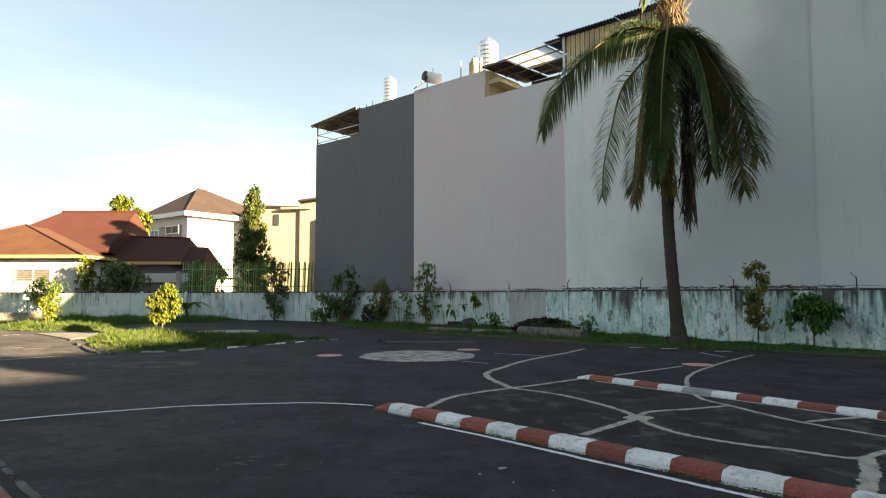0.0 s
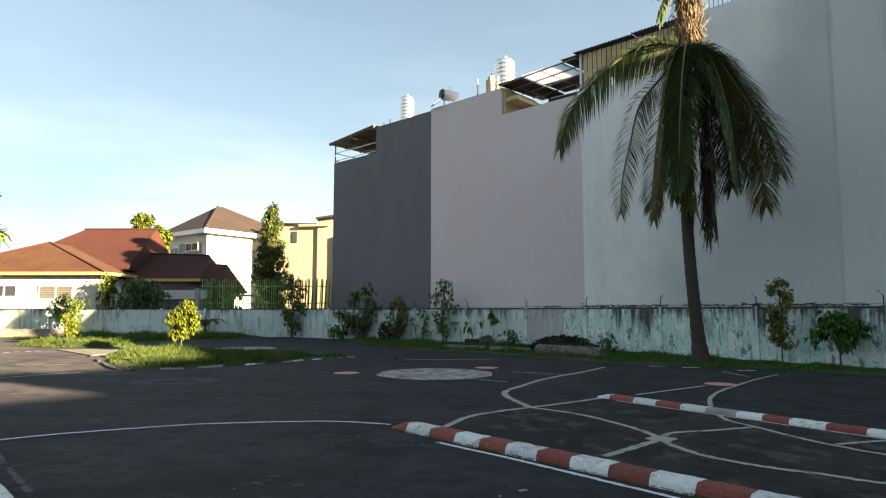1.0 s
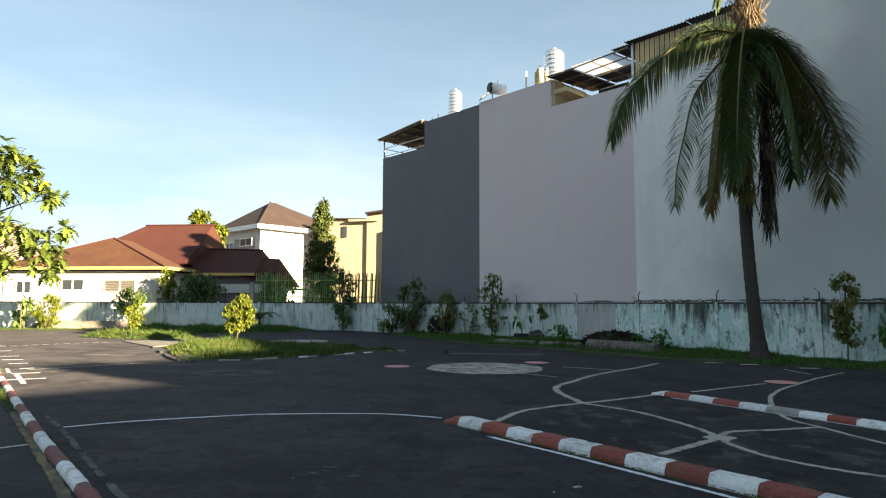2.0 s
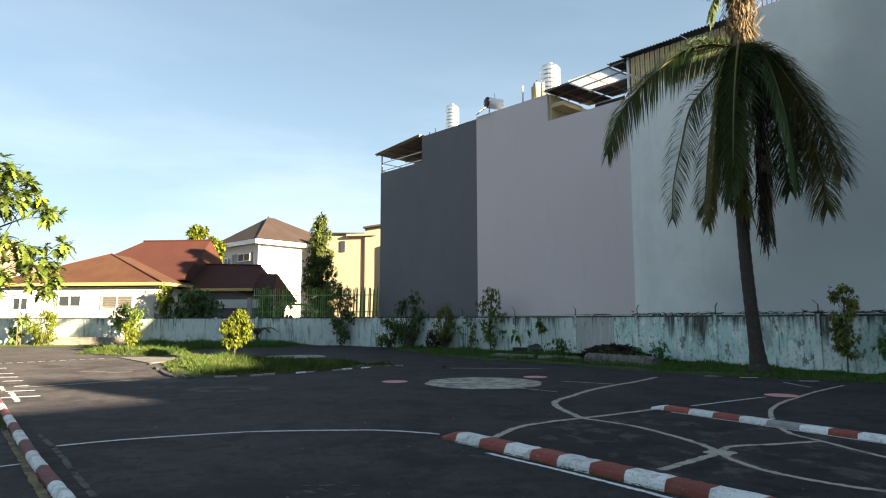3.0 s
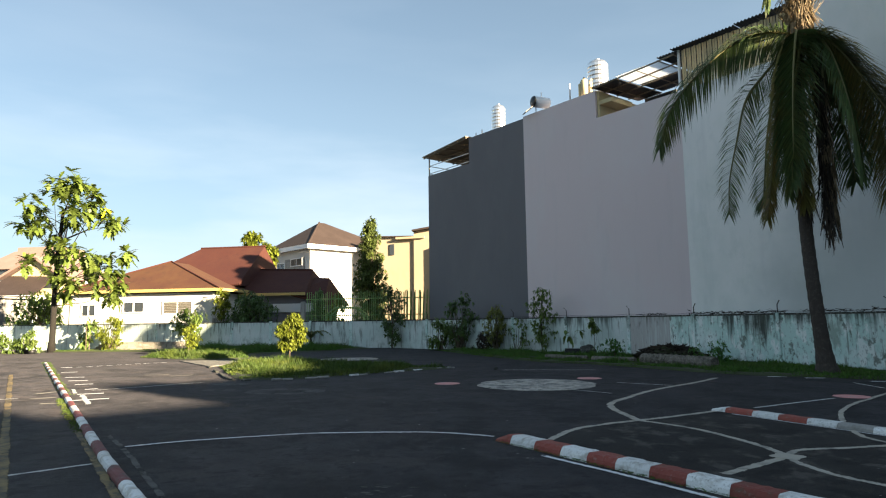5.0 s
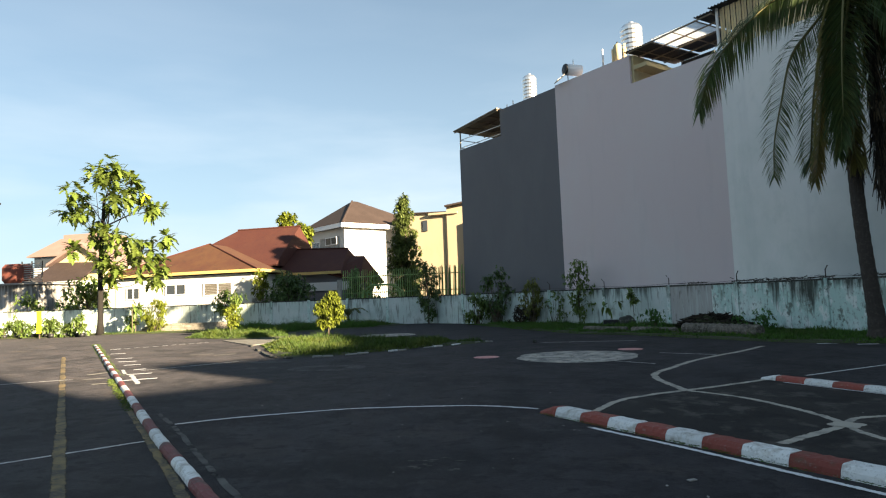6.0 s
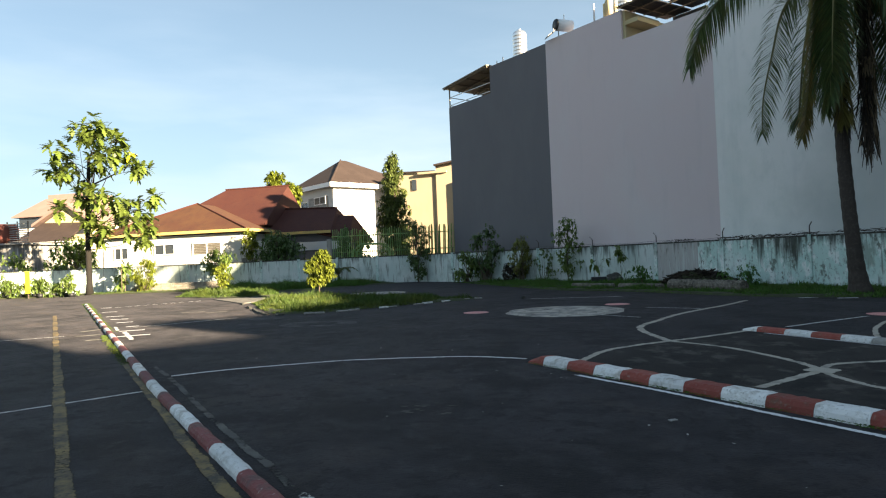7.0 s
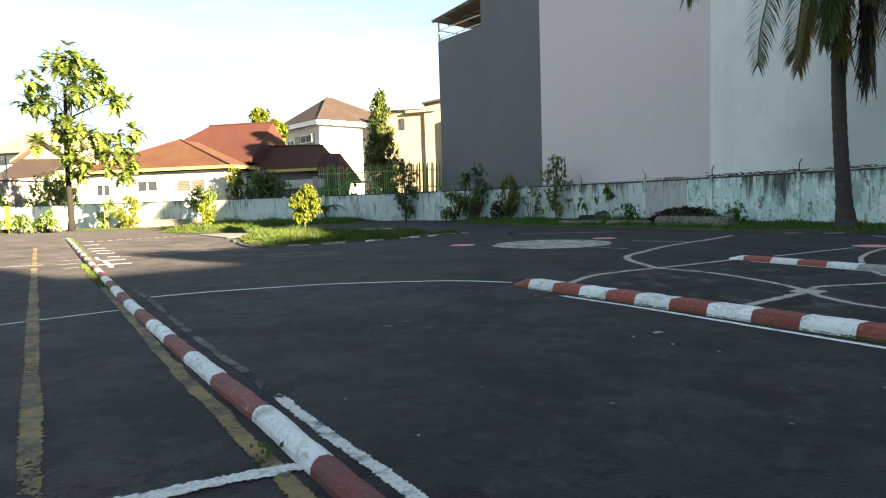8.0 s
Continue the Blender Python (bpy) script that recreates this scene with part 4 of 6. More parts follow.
kid(raw("gable_roof", vs + [(x, y, z - 0.3) for x, y, z in vs], [(0, 2, 5, 3), (2, 1, 4, 5), (6, 9, 11, 8), (8, 11, 10, 7), (0, 6, 8, 2), (2, 8, 7, 1), (0, 3, 9, 6), (1, 7, 10, 4)], PINK_ROOF), ph)
kid(raw("gable_wall", [(-61.4, 62.3, 0), (-54.8, 62.3, 0), (-54.8, 62.3, 7.5), (-58.1, 62.3, 9.5), (-61.4, 62.3, 7.7), (-61.4, 66, 0), (-54.8, 66, 0), (-54.8, 66, 7.5), (-58.1, 66, 9.5), (-61.4, 66, 7.7)],
        [(0, 1, 2, 3, 4), (9, 8, 7, 6, 5), (0, 5, 6, 1), (1, 6, 7, 2), (0, 4, 9, 5)], CREAM), ph)
kid(box("gable_window", pose(-56.6, 62.26, 6.2), (1.2, 0.1, 1.3), GLASS_DARK), ph)
kid(raw("porch_roof", [(-61.4, 57.4, 5.0), (-54.6, 57.4, 4.8), (-55.4, 62.2, 7.5), (-61.6, 62.2, 7.7), (-61.4, 57.4, 4.8), (-54.6, 57.4, 4.6), (-55.4, 62.2, 7.3), (-61.6, 62.2, 7.5)],
        [(0, 1, 2, 3), (7, 6, 5, 4), (0, 4, 5, 1), (1, 5, 6, 2), (2, 6, 7, 3), (3, 7, 4, 0)], BROWN_ROOF), ph)
kid(box("porch_wall", pose(-57.9, 60.0, 0), (6.2, 4.2, 5.2), HOUSE_WHITE), ph)
shack = thing("shed", (-55, 50, 0), "low stained shed with pale slats beyond the wall", "shed")
kid(prism("wall", [(-60, 48.5), (-50.6, 48.5), (-50.6, 54), (-60, 54)], 0, 4.5, PANEL_GREY), shack)
kid(box("roof", pose(-55.2, 51, 4.52), (10.0, 6, 0.16), CONCRETE), shack)
rack = thing("slat_rack", (-51.8, 49.2, 4.68), "weathered rack of pale slats on the shed roof", "rack")
for k in range(9):
    box("slat", pose(0.0, 0.02 * (k % 2), 0.12 + 0.21 * k, 0, 1.2 * math.sin(k * 2.0), 0), (2.5, 0.05, 0.09), CONCRETE, rack)
for x in (-1.15, 0.0, 1.2):
    box("upright", pose(x, 0.07, 0), (0.08, 0.08, 2.1), WOOD, rack)
cover = box("roof_cover", pose(-53.8, 49.6, 4.68), (2.3, 2.0, 1.9), RUST_COVER, bevel=0.35)
tagged(cover, "rust-red bulging cover lying on the shed roof", "cover")
# stacked paving along the foot of the wall
steps = thing("stacked_paving", (-28.4, 41.3, 0), "long low stack of pale paving slabs along the wall foot", "slabs")
rnd = random.Random(31)
for k in range(4):
    x = -5.0 + 0.15 * k
    while x < 2.9 - 0.3 * k:
        w = rnd.uniform(0.5, 0.75)
        box("slab", pose(x + w / 2, 0.12 * k + rnd.uniform(-0.03, 0.03), 0.15 * k, 0, 0, rnd.uniform(-2, 2)), (w - 0.03, 0.5, 0.145), PAVER, steps, bevel=0.012)
        x += w

# added blocks beyond the view, outlined to cast the shadow edges on the car park
def across(q, u):
    """Plan place from metres across and along the shadows' way."""
    return 0.5 * q - 0.866 * u, 0.866 * q + 0.5 * u


nb = thing("neighbour_block", (40, 0, 0), "unseen long grey block added to shade the car park", "building", "blocks behind")
kid(prism("wall", [across(23.3, -19.8), across(19.3, -20.6), across(19.2, -36), across(14, -45.2), across(9.3, -45.6), across(9.2, -44.2), across(7.4, -44.2), across(7.4, -60), across(23.3, -60)], 0, 17.2, FAR_WALL), nb)
kid(prism("wing", [across(7.39, -45.0), across(4.03, -44.2), across(4.03, -60), across(7.39, -60)], 0, 15.6, FAR_WALL), nb)
nb2 = thing("neighbour_block", (34, -32, 0), "unseen tall grey block added to shade the car park", "building", "blocks behind")
kid(prism("wall", [across(4.02, -45), across(-26, -45), across(-26, -60), across(4.02, -60)], 0, 28, FAR_WALL), nb2)
nb3 = thing("neighbour_block", (-10, -50, 0), "unseen low grey block added behind the view", "building", "blocks behind")
kid(prism("wall", [(20, -46), (-50, -46), (-50, -56), (20, -56)], 0, 9, FAR_WALL), nb3)

post = thing("lamp_post", (-41.1, 36.0, 0), "grey steel lamp post with a dark cap by the wall", "lamp post")
tube("pole", [(0, 0, 0), (0, 0, 0.3), (0, 0, 9.7)], [0.2, 0.14, 0.11], CONCRETE, post, sides=10)
box("lamp_head", pose(-0.35, 0, 9.7), (1.0, 0.3, 0.16), BLACK, post, bevel=0.03)

# ---- green bar fence behind the corner ----
gf = thing("bar_fence", (-13, 43.3, 0), "green painted bar fence behind the wall corner", "fence")
FENCE = [(-17.6 + 0.16 * i, 43.35) for i in range(38)] + [(-11.5 + 0.115 * i, 43.35) for i in range(27)]
rnd = random.Random(5)
for i, (x, y) in enumerate(FENCE):
    y = 43.35 if x < -11 else 43.35 + (x + 11) * 0.05
    top = 4.05 + rnd.uniform(-0.12, 0.08)
    lean = rnd.uniform(-0.03, 0.03) if x < -11.6 else rnd.uniform(-0.02, 0.22)
    kid(tube("bar", [(x, y, 0.0), (x + lean, y, top)], 0.028 if x < -11.6 else 0.036, GREEN_PAINT, sides=4), gf)
for z in (2.35, 3.55):
    kid(tube("rail", [(-17.7, 43.38, z), (-11, 43.38, z), (-8.4, 43.5, z)], 0.035, GREEN_PAINT, sides=4), gf)
kid(box("gate_post", pose(-17.9, 43.35, 0), (0.3, 0.3, 3.4), CONCRETE, bevel=0.02), gf)
bench = thing("garden_frame", (-15.4, 45.5, 0), "green bent tube garden frame behind the bar fence", "frame")
for k in range(2):
    tube("hoop", [(-1.6, k, 0), (-1.5, k, 2.4), (-0.8, k, 2.95), (0.8, k, 2.95), (1.5, k, 2.4), (1.6, k, 0)], 0.08, GREEN_PAINT, bench, sides=6)

# ---- markings on the asphalt ----


def marking(pts, width, mat, label, rough=0.012, z=0.006, seed=1, name="painted_line", smooth=True, group="", cat="road marking"):
    o = ribbon(name, curve_pts(pts) if smooth and len(pts) > 2 else pts, width, mat, z=z, rough=rough, step=0.22, seed=seed)
    return tagged(o, label, cat, group, kind="structure")


CRACK = "pale cement strip sealing a crack in the asphalt"
cracks = [
    ([(5.11, 19.66), (4.2, 18.2), (3.26, 16.96), (2.5, 15.8), (1.88, 14.53), (1.4, 13.45), (1.4, 12.49), (1.68, 11.13)], 0.20),
    ([(0.1, 9.1), (0.18, 9.34), (0.52, 10.11), (1.05, 10.66), (1.68, 11.13), (2.36, 11.64), (3.34, 12.45)], 0.17),
    ([(1.68, 11.13), (2.36, 10.44), (2.85, 9.54), (3.1, 8.78), (3.2, 8.29)], 0.15),
    ([(3.2, 8.29), (3.5, 8.68), (4.09, 8.86), (4.95, 9.18)], 0.14),
    ([(3.15, 8.18), (2.66, 7.68), (2.11, 7.14)], 0.18),
    ([(3.16, 8.1), (3.2, 7.75), (3.37, 7.21), (3.84, 6.65), (4.33, 6.32), (4.7, 5.99), (4.95, 5.98), (5.36, 6.22), (6.3, 6.7)], 0.14),
    ([(4.95, 5.98), (4.68, 5.5), (4.35, 5.05), (4.03, 4.62)], 0.24),
    ([(5.09, 11.2), (4.79, 9.89), (4.95, 9.18), (5.16, 8.38), (5.39, 7.77), (5.9, 6.97), (6.6, 6.2)], 0.13),
    ([(5.42, 7.88), (5.98, 8.07), (6.83, 8.26)], 0.12),
    ([(5.09, 11.2), (5.64, 12.57), (6.46, 13.84), (7.0, 14.5), (7.9, 15.64), (9.56, 17.43)], 0.13),
]
for i, (pts, w) in enumerate(cracks):
    marking(pts, w * 0.86, SEAL, CRACK, 0.011, 0.004 + 0.0006 * i, i + 3, "sealed_crack", cat="crack seal", group="sealed cracks")
arc = [(-6.27, 7.88), (-5.6, 8.40), (-4.6, 8.92), (-3.83, 9.25), (-2.65, 9.47), (-1.68, 9.53), (-0.73, 9.25)]
marking(arc, 0.10, CLEAN_LINE, "thin worn white line curving across the car park", 0.008, 0.0125, 40)
marking([(-9.4, 2.6), (-6.9, 5.68), (-5.85, 6.9)], 0.09, LINE, "thin worn white line crossing the drive", 0.006, 0.006, 41, smooth=False)
lines = [([(4.09, 12.87), (6.41, 14.68)], 0.10), ([(1.98, 18.06), (3.36, 17.3)], 0.07), ([(0.62, 16.17), (1.6, 15.34)], 0.06),
         ([(-1.77, 22.73), (1.78, 22.69)], 0.10), ([(8.27, 18.2), (8.39, 16.79)], 0.07), ([(-12.85, 15.26), (-10.69, 17.82)], 0.10),
         ([(-16.2, 11.7), (-13.29, 13.49)], 0.09), ([(-13.6, 15.6), (-12.7, 14.6)], 0.10), ([(-12.3, 14.35), (-10.56, 12.48)], 0.16)]
for i, (pts, w) in enumerate(lines):
    marking(pts, w, LINE, "short worn white line on dark asphalt", 0.008, 0.0065, 50 + i, group="short white lines")
for i in range(11):
    p = Vector((-21.0, 23.95)).lerp(Vector((-18.45, 27.5)), i / 10.6)
    marking([tuple(p), (p.x + 0.15, p.y + 0.22)], 0.13, CLEAN_LINE, "short white dash of a far dashed line", 0.006, 0.006, 70 + i, group="white dashes")
BARS = [((-21.33, 24.05), (-20.95, 24.3)), ((-19.07, 21.48), (-18.55, 21.72)), ((-17.03, 19.3), (-16.45, 19.52)), ((-15.86, 18.08), (-15.3, 18.3)),
        ((-14.64, 16.9), (-14.2, 17.15)), ((-13.2, 15.57), (-12.95, 15.8)), ((-12.48, 14.4), (-11.92, 14.72)), ((-11.55, 13.16), (-10.9, 13.6))]
for i, (p, q) in enumerate(BARS):
    marking([p, q], 0.19, CLEAN_LINE, "white hatching bar beside the kerb", 0.01, 0.0066, 80 + i, group="hatching bars")
for i, (p, q) in enumerate((((-13.75, 14.4), (-13.6, 15.0)), ((-13.0, 13.4), (-12.5, 13.7)), ((-11.9, 12.5), (-11.4, 12.75)), ((-14.6, 20.3), (-13.8, 20.6)), ((-13.3, 19.9), (-12.8, 20.5)))):
    marking([p, q], 0.22, FAINT_PALE, "faint patch of worn pale paint", 0.02, 0.0064, 140 + i, group="faint paint patches")
for x, y in ((6.67, 20.05), (7.58, 19.6), (8.9, 18.6)):
    marking([(x, y), (x + 0.55, y - 0.02)], 0.16, CLEAN_LINE, "short white dash by the grass verge", 0.006, 0.006, 90, group="verge dashes")
marking([(-0.05, 8.0), (0.95, 6.99), (2.74, 5.0), (5.4, 2.2)], 0.095, CLEAN_LINE, "clean white line along the striped kerb", 0.004, 0.006, 95, smooth=False)
marking([(3.45, 12.13), (8.15, 5.89)], 0.05, CLEAN_LINE, "thin white line along the foot of the second kerb", 0.006, 0.0058, 96, smooth=False)
YL = [(-20.5, 20.575), (-18.77, 18.77), (-5.17, 4.585), (-2.6, 1.91), (-1.0, 0.25)]
marking(YL, 0.19, YELLOW, "worn yellow line on the drive", 0.006, 0.0062, 100, smooth=False)
EDGE = [(-8.2, 9.25), (-6.06, 7.02), (-4.63, 5.52), (-3.91, 4.76), (-2.8, 3.62), (-2.02, 2.84), (-1.56, 2.37), (-1.24, 2.04), (-0.8, 1.58)]
marking(EDGE, 0.15, YELLOW, "worn yellow edge line beside the kerb", 0.010, 0.0064, 101, smooth=False)
marking([(-2.05, 3.47), (-1.45, 2.85), (-1.02, 2.42), (-0.66, 2.05), (0.5, 0.88)], 0.115, LINE, "worn white strip along the kerb foot", 0.005, 0.0063, 130, smooth=False)
marking([(-2.5, 1.48), (-1.9, 1.88), (-1.53, 2.15), (-1.30, 2.29)], 0.135, LINE, "white line meeting the striped kerb", 0.006, 0.0095, 131, smooth=False)
marking([(-7.3, 8.85), (-6.26, 7.87), (-4.11, 5.57), (-2.92, 4.36), (-2.05, 3.47)], 0.12, DUST, "grey cement strip along the kerb foot", 0.012, 0.0061, 133, "cement_strip", False, cat="crack seal")


def disc(name, c, r, mat, label, inner=0.0, z=0.0072, seed=0, squash=1.0):
    rnd = random.Random(seed)
    n = 40
    vs, fs = [], []
    for k in range(n):
        q = k * math.tau / n
        w = r * (1 + rnd.uniform(-0.03, 0.03) + (0.16 * math.sin(q * 4 + 1.3) if name == "sealed_joint" else 0))
        vs.append((c[0] + math.cos(q) * w, c[1] + math.sin(q) * w * squash, z))
        if inner:
            vs.append((c[0] + math.cos(q) * inner, c[1] + math.sin(q) * inner * squash, z))
    if inner:
        fs = [(2 * k, 2 * ((k + 1) % n), 2 * ((k + 1) % n) + 1, 2 * k + 1) for k in range(n)]
    else:
        fs = [tuple(range(n))]
    return tagged(raw(name, vs, fs, mat), label, "road marking", kind="structure")


disc("painted_circle", (-0.3, 17.45), 1.68, CIRCLE, "large worn cream painted circle", seed=1)
for c in ((-2.9, 17.6), (1.28, 19.35), (6.85, 14.95)):
    disc("painted_dot", c, 0.38, PINK, "small faded pink painted dot", z=0.0083, seed=2)
disc("sealed_joint", (3.17, 8.2), 0.20, SEAL, "pale cement patch where sealed cracks meet", z=0.0122, seed=11)
disc("painted_ring", (-6.95, 15.35), 1.1, FAINT, "faded grey painted ring", 0.55, seed=3, squash=0.7)
disc("painted_patch", (-9.8, 29.6), 1.45, CIRCLE, "pale worn painted circle behind the grass island", seed=4, squash=0.9)
disc("painted_patch", (-9.6, 17.2), 0.7, FAINT, "faint grey worn paint patch", seed=5, squash=0.5)
disc("painted_patch", (-9.0, 15.6), 0.5, FAINT, "faint grey worn paint patch", seed=6, squash=0.6)


# ---- striped kerbs ----
def kerb(label, path, lengths, first_white, width, height, round_top, taper=False, ends=(), bare=(), red=KERB_RED):
    """A painted kerb along plan points in alternating blocks."""
    path = [Vector(q) for q in path]
    k = thing("kerb", (path[0].x, path[0].y, 0), label, "kerb")
    if round_top:
        prof = [(-0.5, 0), (-0.48, 0.45), (-0.36, 0.82), (-0.15, 0.99), (0.15, 1.0), (0.36, 0.84), (0.48, 0.45), (0.5, 0)]
    else:
        prof = [(-0.5, 0), (-0.46, 0.55), (-0.36, 0.93), (-0.28, 1.0), (0.30, 0.98), (0.42, 0.88), (0.5, 0)]
    steps = [(b - a).length for a, b in zip(path, path[1:])]
    total = sum(steps)

    def along(x):
        for a, b, s in zip(path, path[1:], steps):
            if x <= s:
                return a + (b - a) * (x / s), (b - a) / s
            x -= s
        return path[-1], (path[-1] - path[-2]).normalized()

    x, i = 0.0, 0
    rnd = random.Random(int(path[0].x * 10))
    n = len(prof)
    while x < total - 0.1:
        white = (i % 2 == 0) == first_white
        ln = ends[i] - x if i < len(ends) else lengths[0 if white else 1] * rnd.uniform(0.96, 1.04)
        sub = 7
        vs, fs = [], []
        for j in range(sub + 1):
            p, d = along(x + j * (ln - 0.004) / sub)
            side = Vector((-d.y, d.x))
            skew = rnd.uniform(-0.005, 0.005) if 0 < j < sub else 0
            for u, v in prof:
                e = 1 + rnd.uniform(-0.045, 0.035)
                tp = (0.35 + 0.65 * min(1, j / 5)) if taper and i == 0 else 1.0
                q = p + side * (u * width * (e if v else 1) + skew)
                vs.append((q.x - path[0].x, q.y - path[0].y, v * height * e * tp))
        for j in range(sub):
            fs += [(j * n + q, (j + 1) * n + q, (j + 1) * n + q + 1, j * n + q + 1) for q in range(n - 1)]
        fs += [tuple(range(n)), tuple(range(sub * n, sub * n + n))[::-1]]
        raw("block", vs, fs, CONCRETE if i in bare else KERB_WHITE if white else red, k)
        x += ln
        i += 1
    return k


N1 = Vector((0.724, 0.690)) * 0.15
kerb("red and white striped kerb on the car park", [(-0.72 + N1.x, 8.945 + N1.y), (5.6 + N1.x, 2.32 + N1.y)], (0.51, 0.51), False, 0.32, 0.125, False, True, (0.34, 0.86, 1.38, 1.86, 2.33, 2.83, 3.32, 3.83, 4.32, 4.82, 5.33, 5.88))
N2 = Vector((0.799, 0.602)) * 0.13
kerb("red and white striped kerb with a cracked joint", [(3.25 + N2.x, 12.52 + N2.y), (8.2 + N2.x, 5.95 + N2.y)], (0.55, 0.5), True, 0.27, 0.09, False, True, (0.32, 0.90, 1.42, 1.95, 2.46, 3.02, 3.47, 3.9, 4.45, 5.0, 5.54), bare=(5,))
KD, KN = Vector((-0.688, 0.725)), Vector((0.725, 0.688))
KERB_LINE = [KN * off + KD * (run + 2.45) for run, off in ((-2.40, 0.715), (0.0, 0.70), (1.0, 0.69), (1.9, 0.655), (3.7, 0.61), (6.4, 0.56), (11.5, 0.56), (33.5, 0.62))]
kerb("long rounded red and white striped kerb", KERB_LINE, (1.03, 1.0), False, 0.155, 0.085, True, red=KERB_MAROON, ends=(0.39, 1.39, 2.39, 3.39, 4.39, 5.32, 6.28, 7.36, 8.3, 9.42, 10.4, 11.43, 12.4, 13.5))


# ---- plants ----
def quads(verts, faces, pts):
    n = len(verts)
    verts += pts
    faces.append(tuple(range(n, n + len(pts))))


def leaf(verts, faces, at, way, up, length, width, lobed=False, fold=0.15):
    """One leaf: a folded blade from at along way."""
    way = way.normalized()
    side = way.cross(up)
    if side.length < 1e-3:
        side = way.orthogonal()
    side.normalize()
    nrm = side.cross(way)
    if lobed:
        prof = [(0.0, 0.02), (0.18, 0.30), (0.26, 0.14), (0.42, 0.46), (0.50, 0.20), (0.66, 0.42), (0.74, 0.16), (0.86, 0.22), (1.0, 0.0)]
    else:
        prof = [(0.0, 0.03), (0.25, 0.38), (0.55, 0.46), (0.82, 0.24), (1.0, 0.0)]
    n = len(verts)
    for t, w in prof:
        mid = at + way * (t * length) - Vector((0, 0, 1)) * (0.28 * length * t * t)
        off = side * (w * width)
        lift = nrm * (fold * w * width)
        verts += [mid + off + lift, mid, mid - off + lift]
    for i in range(len(prof) - 1):
        a, b = n + 3 * i, n + 3 * i + 3
        faces += [(a, b, b + 1, a + 1), (a + 1, b + 1, b + 2, a + 2)]


def rnd_way(r):
    while True:
        v = Vector((r.uniform(-1, 1), r.uniform(-1, 1), r.uniform(-1, 1)))
        if 0.05 < v.length < 1:
            return v.normalized()


def foliage(name, clumps, per, size, mat, parent, seed, droop=0.3, lobed=False, wide=0.5, rosette=0.35):
    """Leaves in clumps: (centre, radius) pairs, per leaves each, grouped on small twigs."""
    r = random.Random(seed)
    vs, fs = [], []
    for c, rad in clumps:
        c = Vector(c)
        k = max(1, per // 6)
        for _ in range(k):
            tip = c + rnd_way(r) * rad * r.uniform(0.25, 1.0)
            for _ in range(6):
                w = rnd_way(r)
                out = (tip - c).normalized() * rosette if (tip - c).length > 1e-4 else Vector((0, 0, 0))
                w = (w + out + Vector((0, 0, -droop))).normalized()
                leaf(vs, fs, tip, w, Vector((0, 0, 1)), size * r.uniform(0.65, 1.25), size * wide, lobed)
    o = raw(name, vs, fs, mat, parent)
    return o


def twigs(name, base, clumps, radius, mat, parent, seed, trunk_top=None, limb=1.0):
    """A trunk with a limb to each clump."""
    r = random.Random(seed)
    bm = bmesh.new()
    base = Vector(base)
    top = Vector(trunk_top) if trunk_top else base
    if trunk_top:
        mid = base.lerp(top, 0.5) + Vector((r.uniform(-1, 1), r.uniform(-1, 1), 0)) * (top - base).length * 0.03
        tube_bm(bm, [base, base.lerp(top, 0.08), mid, top], [radius * 1.35, radius, radius * 0.8, radius * 0.5], 8)
    for c, rad in clumps:
        c = Vector(c)
        start = base.lerp(top, r.uniform(0.35, 0.98)) if trunk_top else base
        if start.z > c.z:
            start = base.lerp(top, max(0.15, min(0.9, (c.z - base.z) / max(0.1, top.z - base.z) * 0.8)))
        m = start.lerp(c, 0.5) + Vector((r.uniform(-1, 1), r.uniform(-1, 1), r.uniform(-0.5, 0.8))) * (c - start).length * 0.10
        tube_bm(bm, [start, m, c + Vector((0, 0, rad * 0.2))], [radius * 0.42 * limb, radius * 0.28 * limb, radius * 0.12 * limb], 5)
    return put(name, bm, mat, parent, smooth=True)


def shrub(label, at, height, radius, n, per, size, mat, seed, shape="ball", low=0.15, trunk=0.03, category="shrub", droop=0.3, wide=0.45, name="shrub", stems=1, lobed=False):
    r = random.Random(seed)
    t = thing(name, (at[0], at[1], 0), label, category)
    cl = []
    for i in range(n):
        u = (i + 0.5) / n
        z = height * (low + (1 - low) * u)
        if shape == "column":
            w = radius * math.sqrt(max(0.02, math.sin(math.pi * min(0.98, 0.12 + 0.85 * u))))
        elif shape == "spindle":
            w = radius * min(1.0, (1 - u) * 1.55 + 0.12) * min(1, 0.45 + u * 3)
        elif shape == "umbrella":
            w = radius * (1.0 if u < 0.7 else 0.7)
        else:
            w = radius * math.sin(math.pi * (0.12 + 0.8 * u)) ** 0.6
        q = r.uniform(0, math.tau)
        k = math.sqrt(r.random()) * w
        cl.append(((math.cos(q) * k, math.sin(q) * k, z * 0.97), max(0.12, radius * 0.42) * r.uniform(0.8, 1.2)))
    if stems == 1:
        twigs("trunk", (0, 0, 0), cl, trunk, WOOD, t, seed, (r.uniform(-0.1, 0.1) * radius, r.uniform(-0.1, 0.1) * radius, height * (0.85 if shape in ("spindle", "column") else 0.6)))
    else:
        bm = bmesh.new()
        for c, rad in cl:
            b0 = Vector((r.uniform(-1, 1), r.uniform(-1, 1), 0)) * radius * 0.3
            tube_bm(bm, [b0, b0.lerp(Vector(c), 0.5) + Vector((0, 0, height * 0.06)), c], [trunk, trunk * 0.7, trunk * 0.3], 5)
        put("stem", bm, WOOD, t)
    foliage("crown", cl, per, size, mat, t, seed + 1, droop, lobed, wide)
    return t


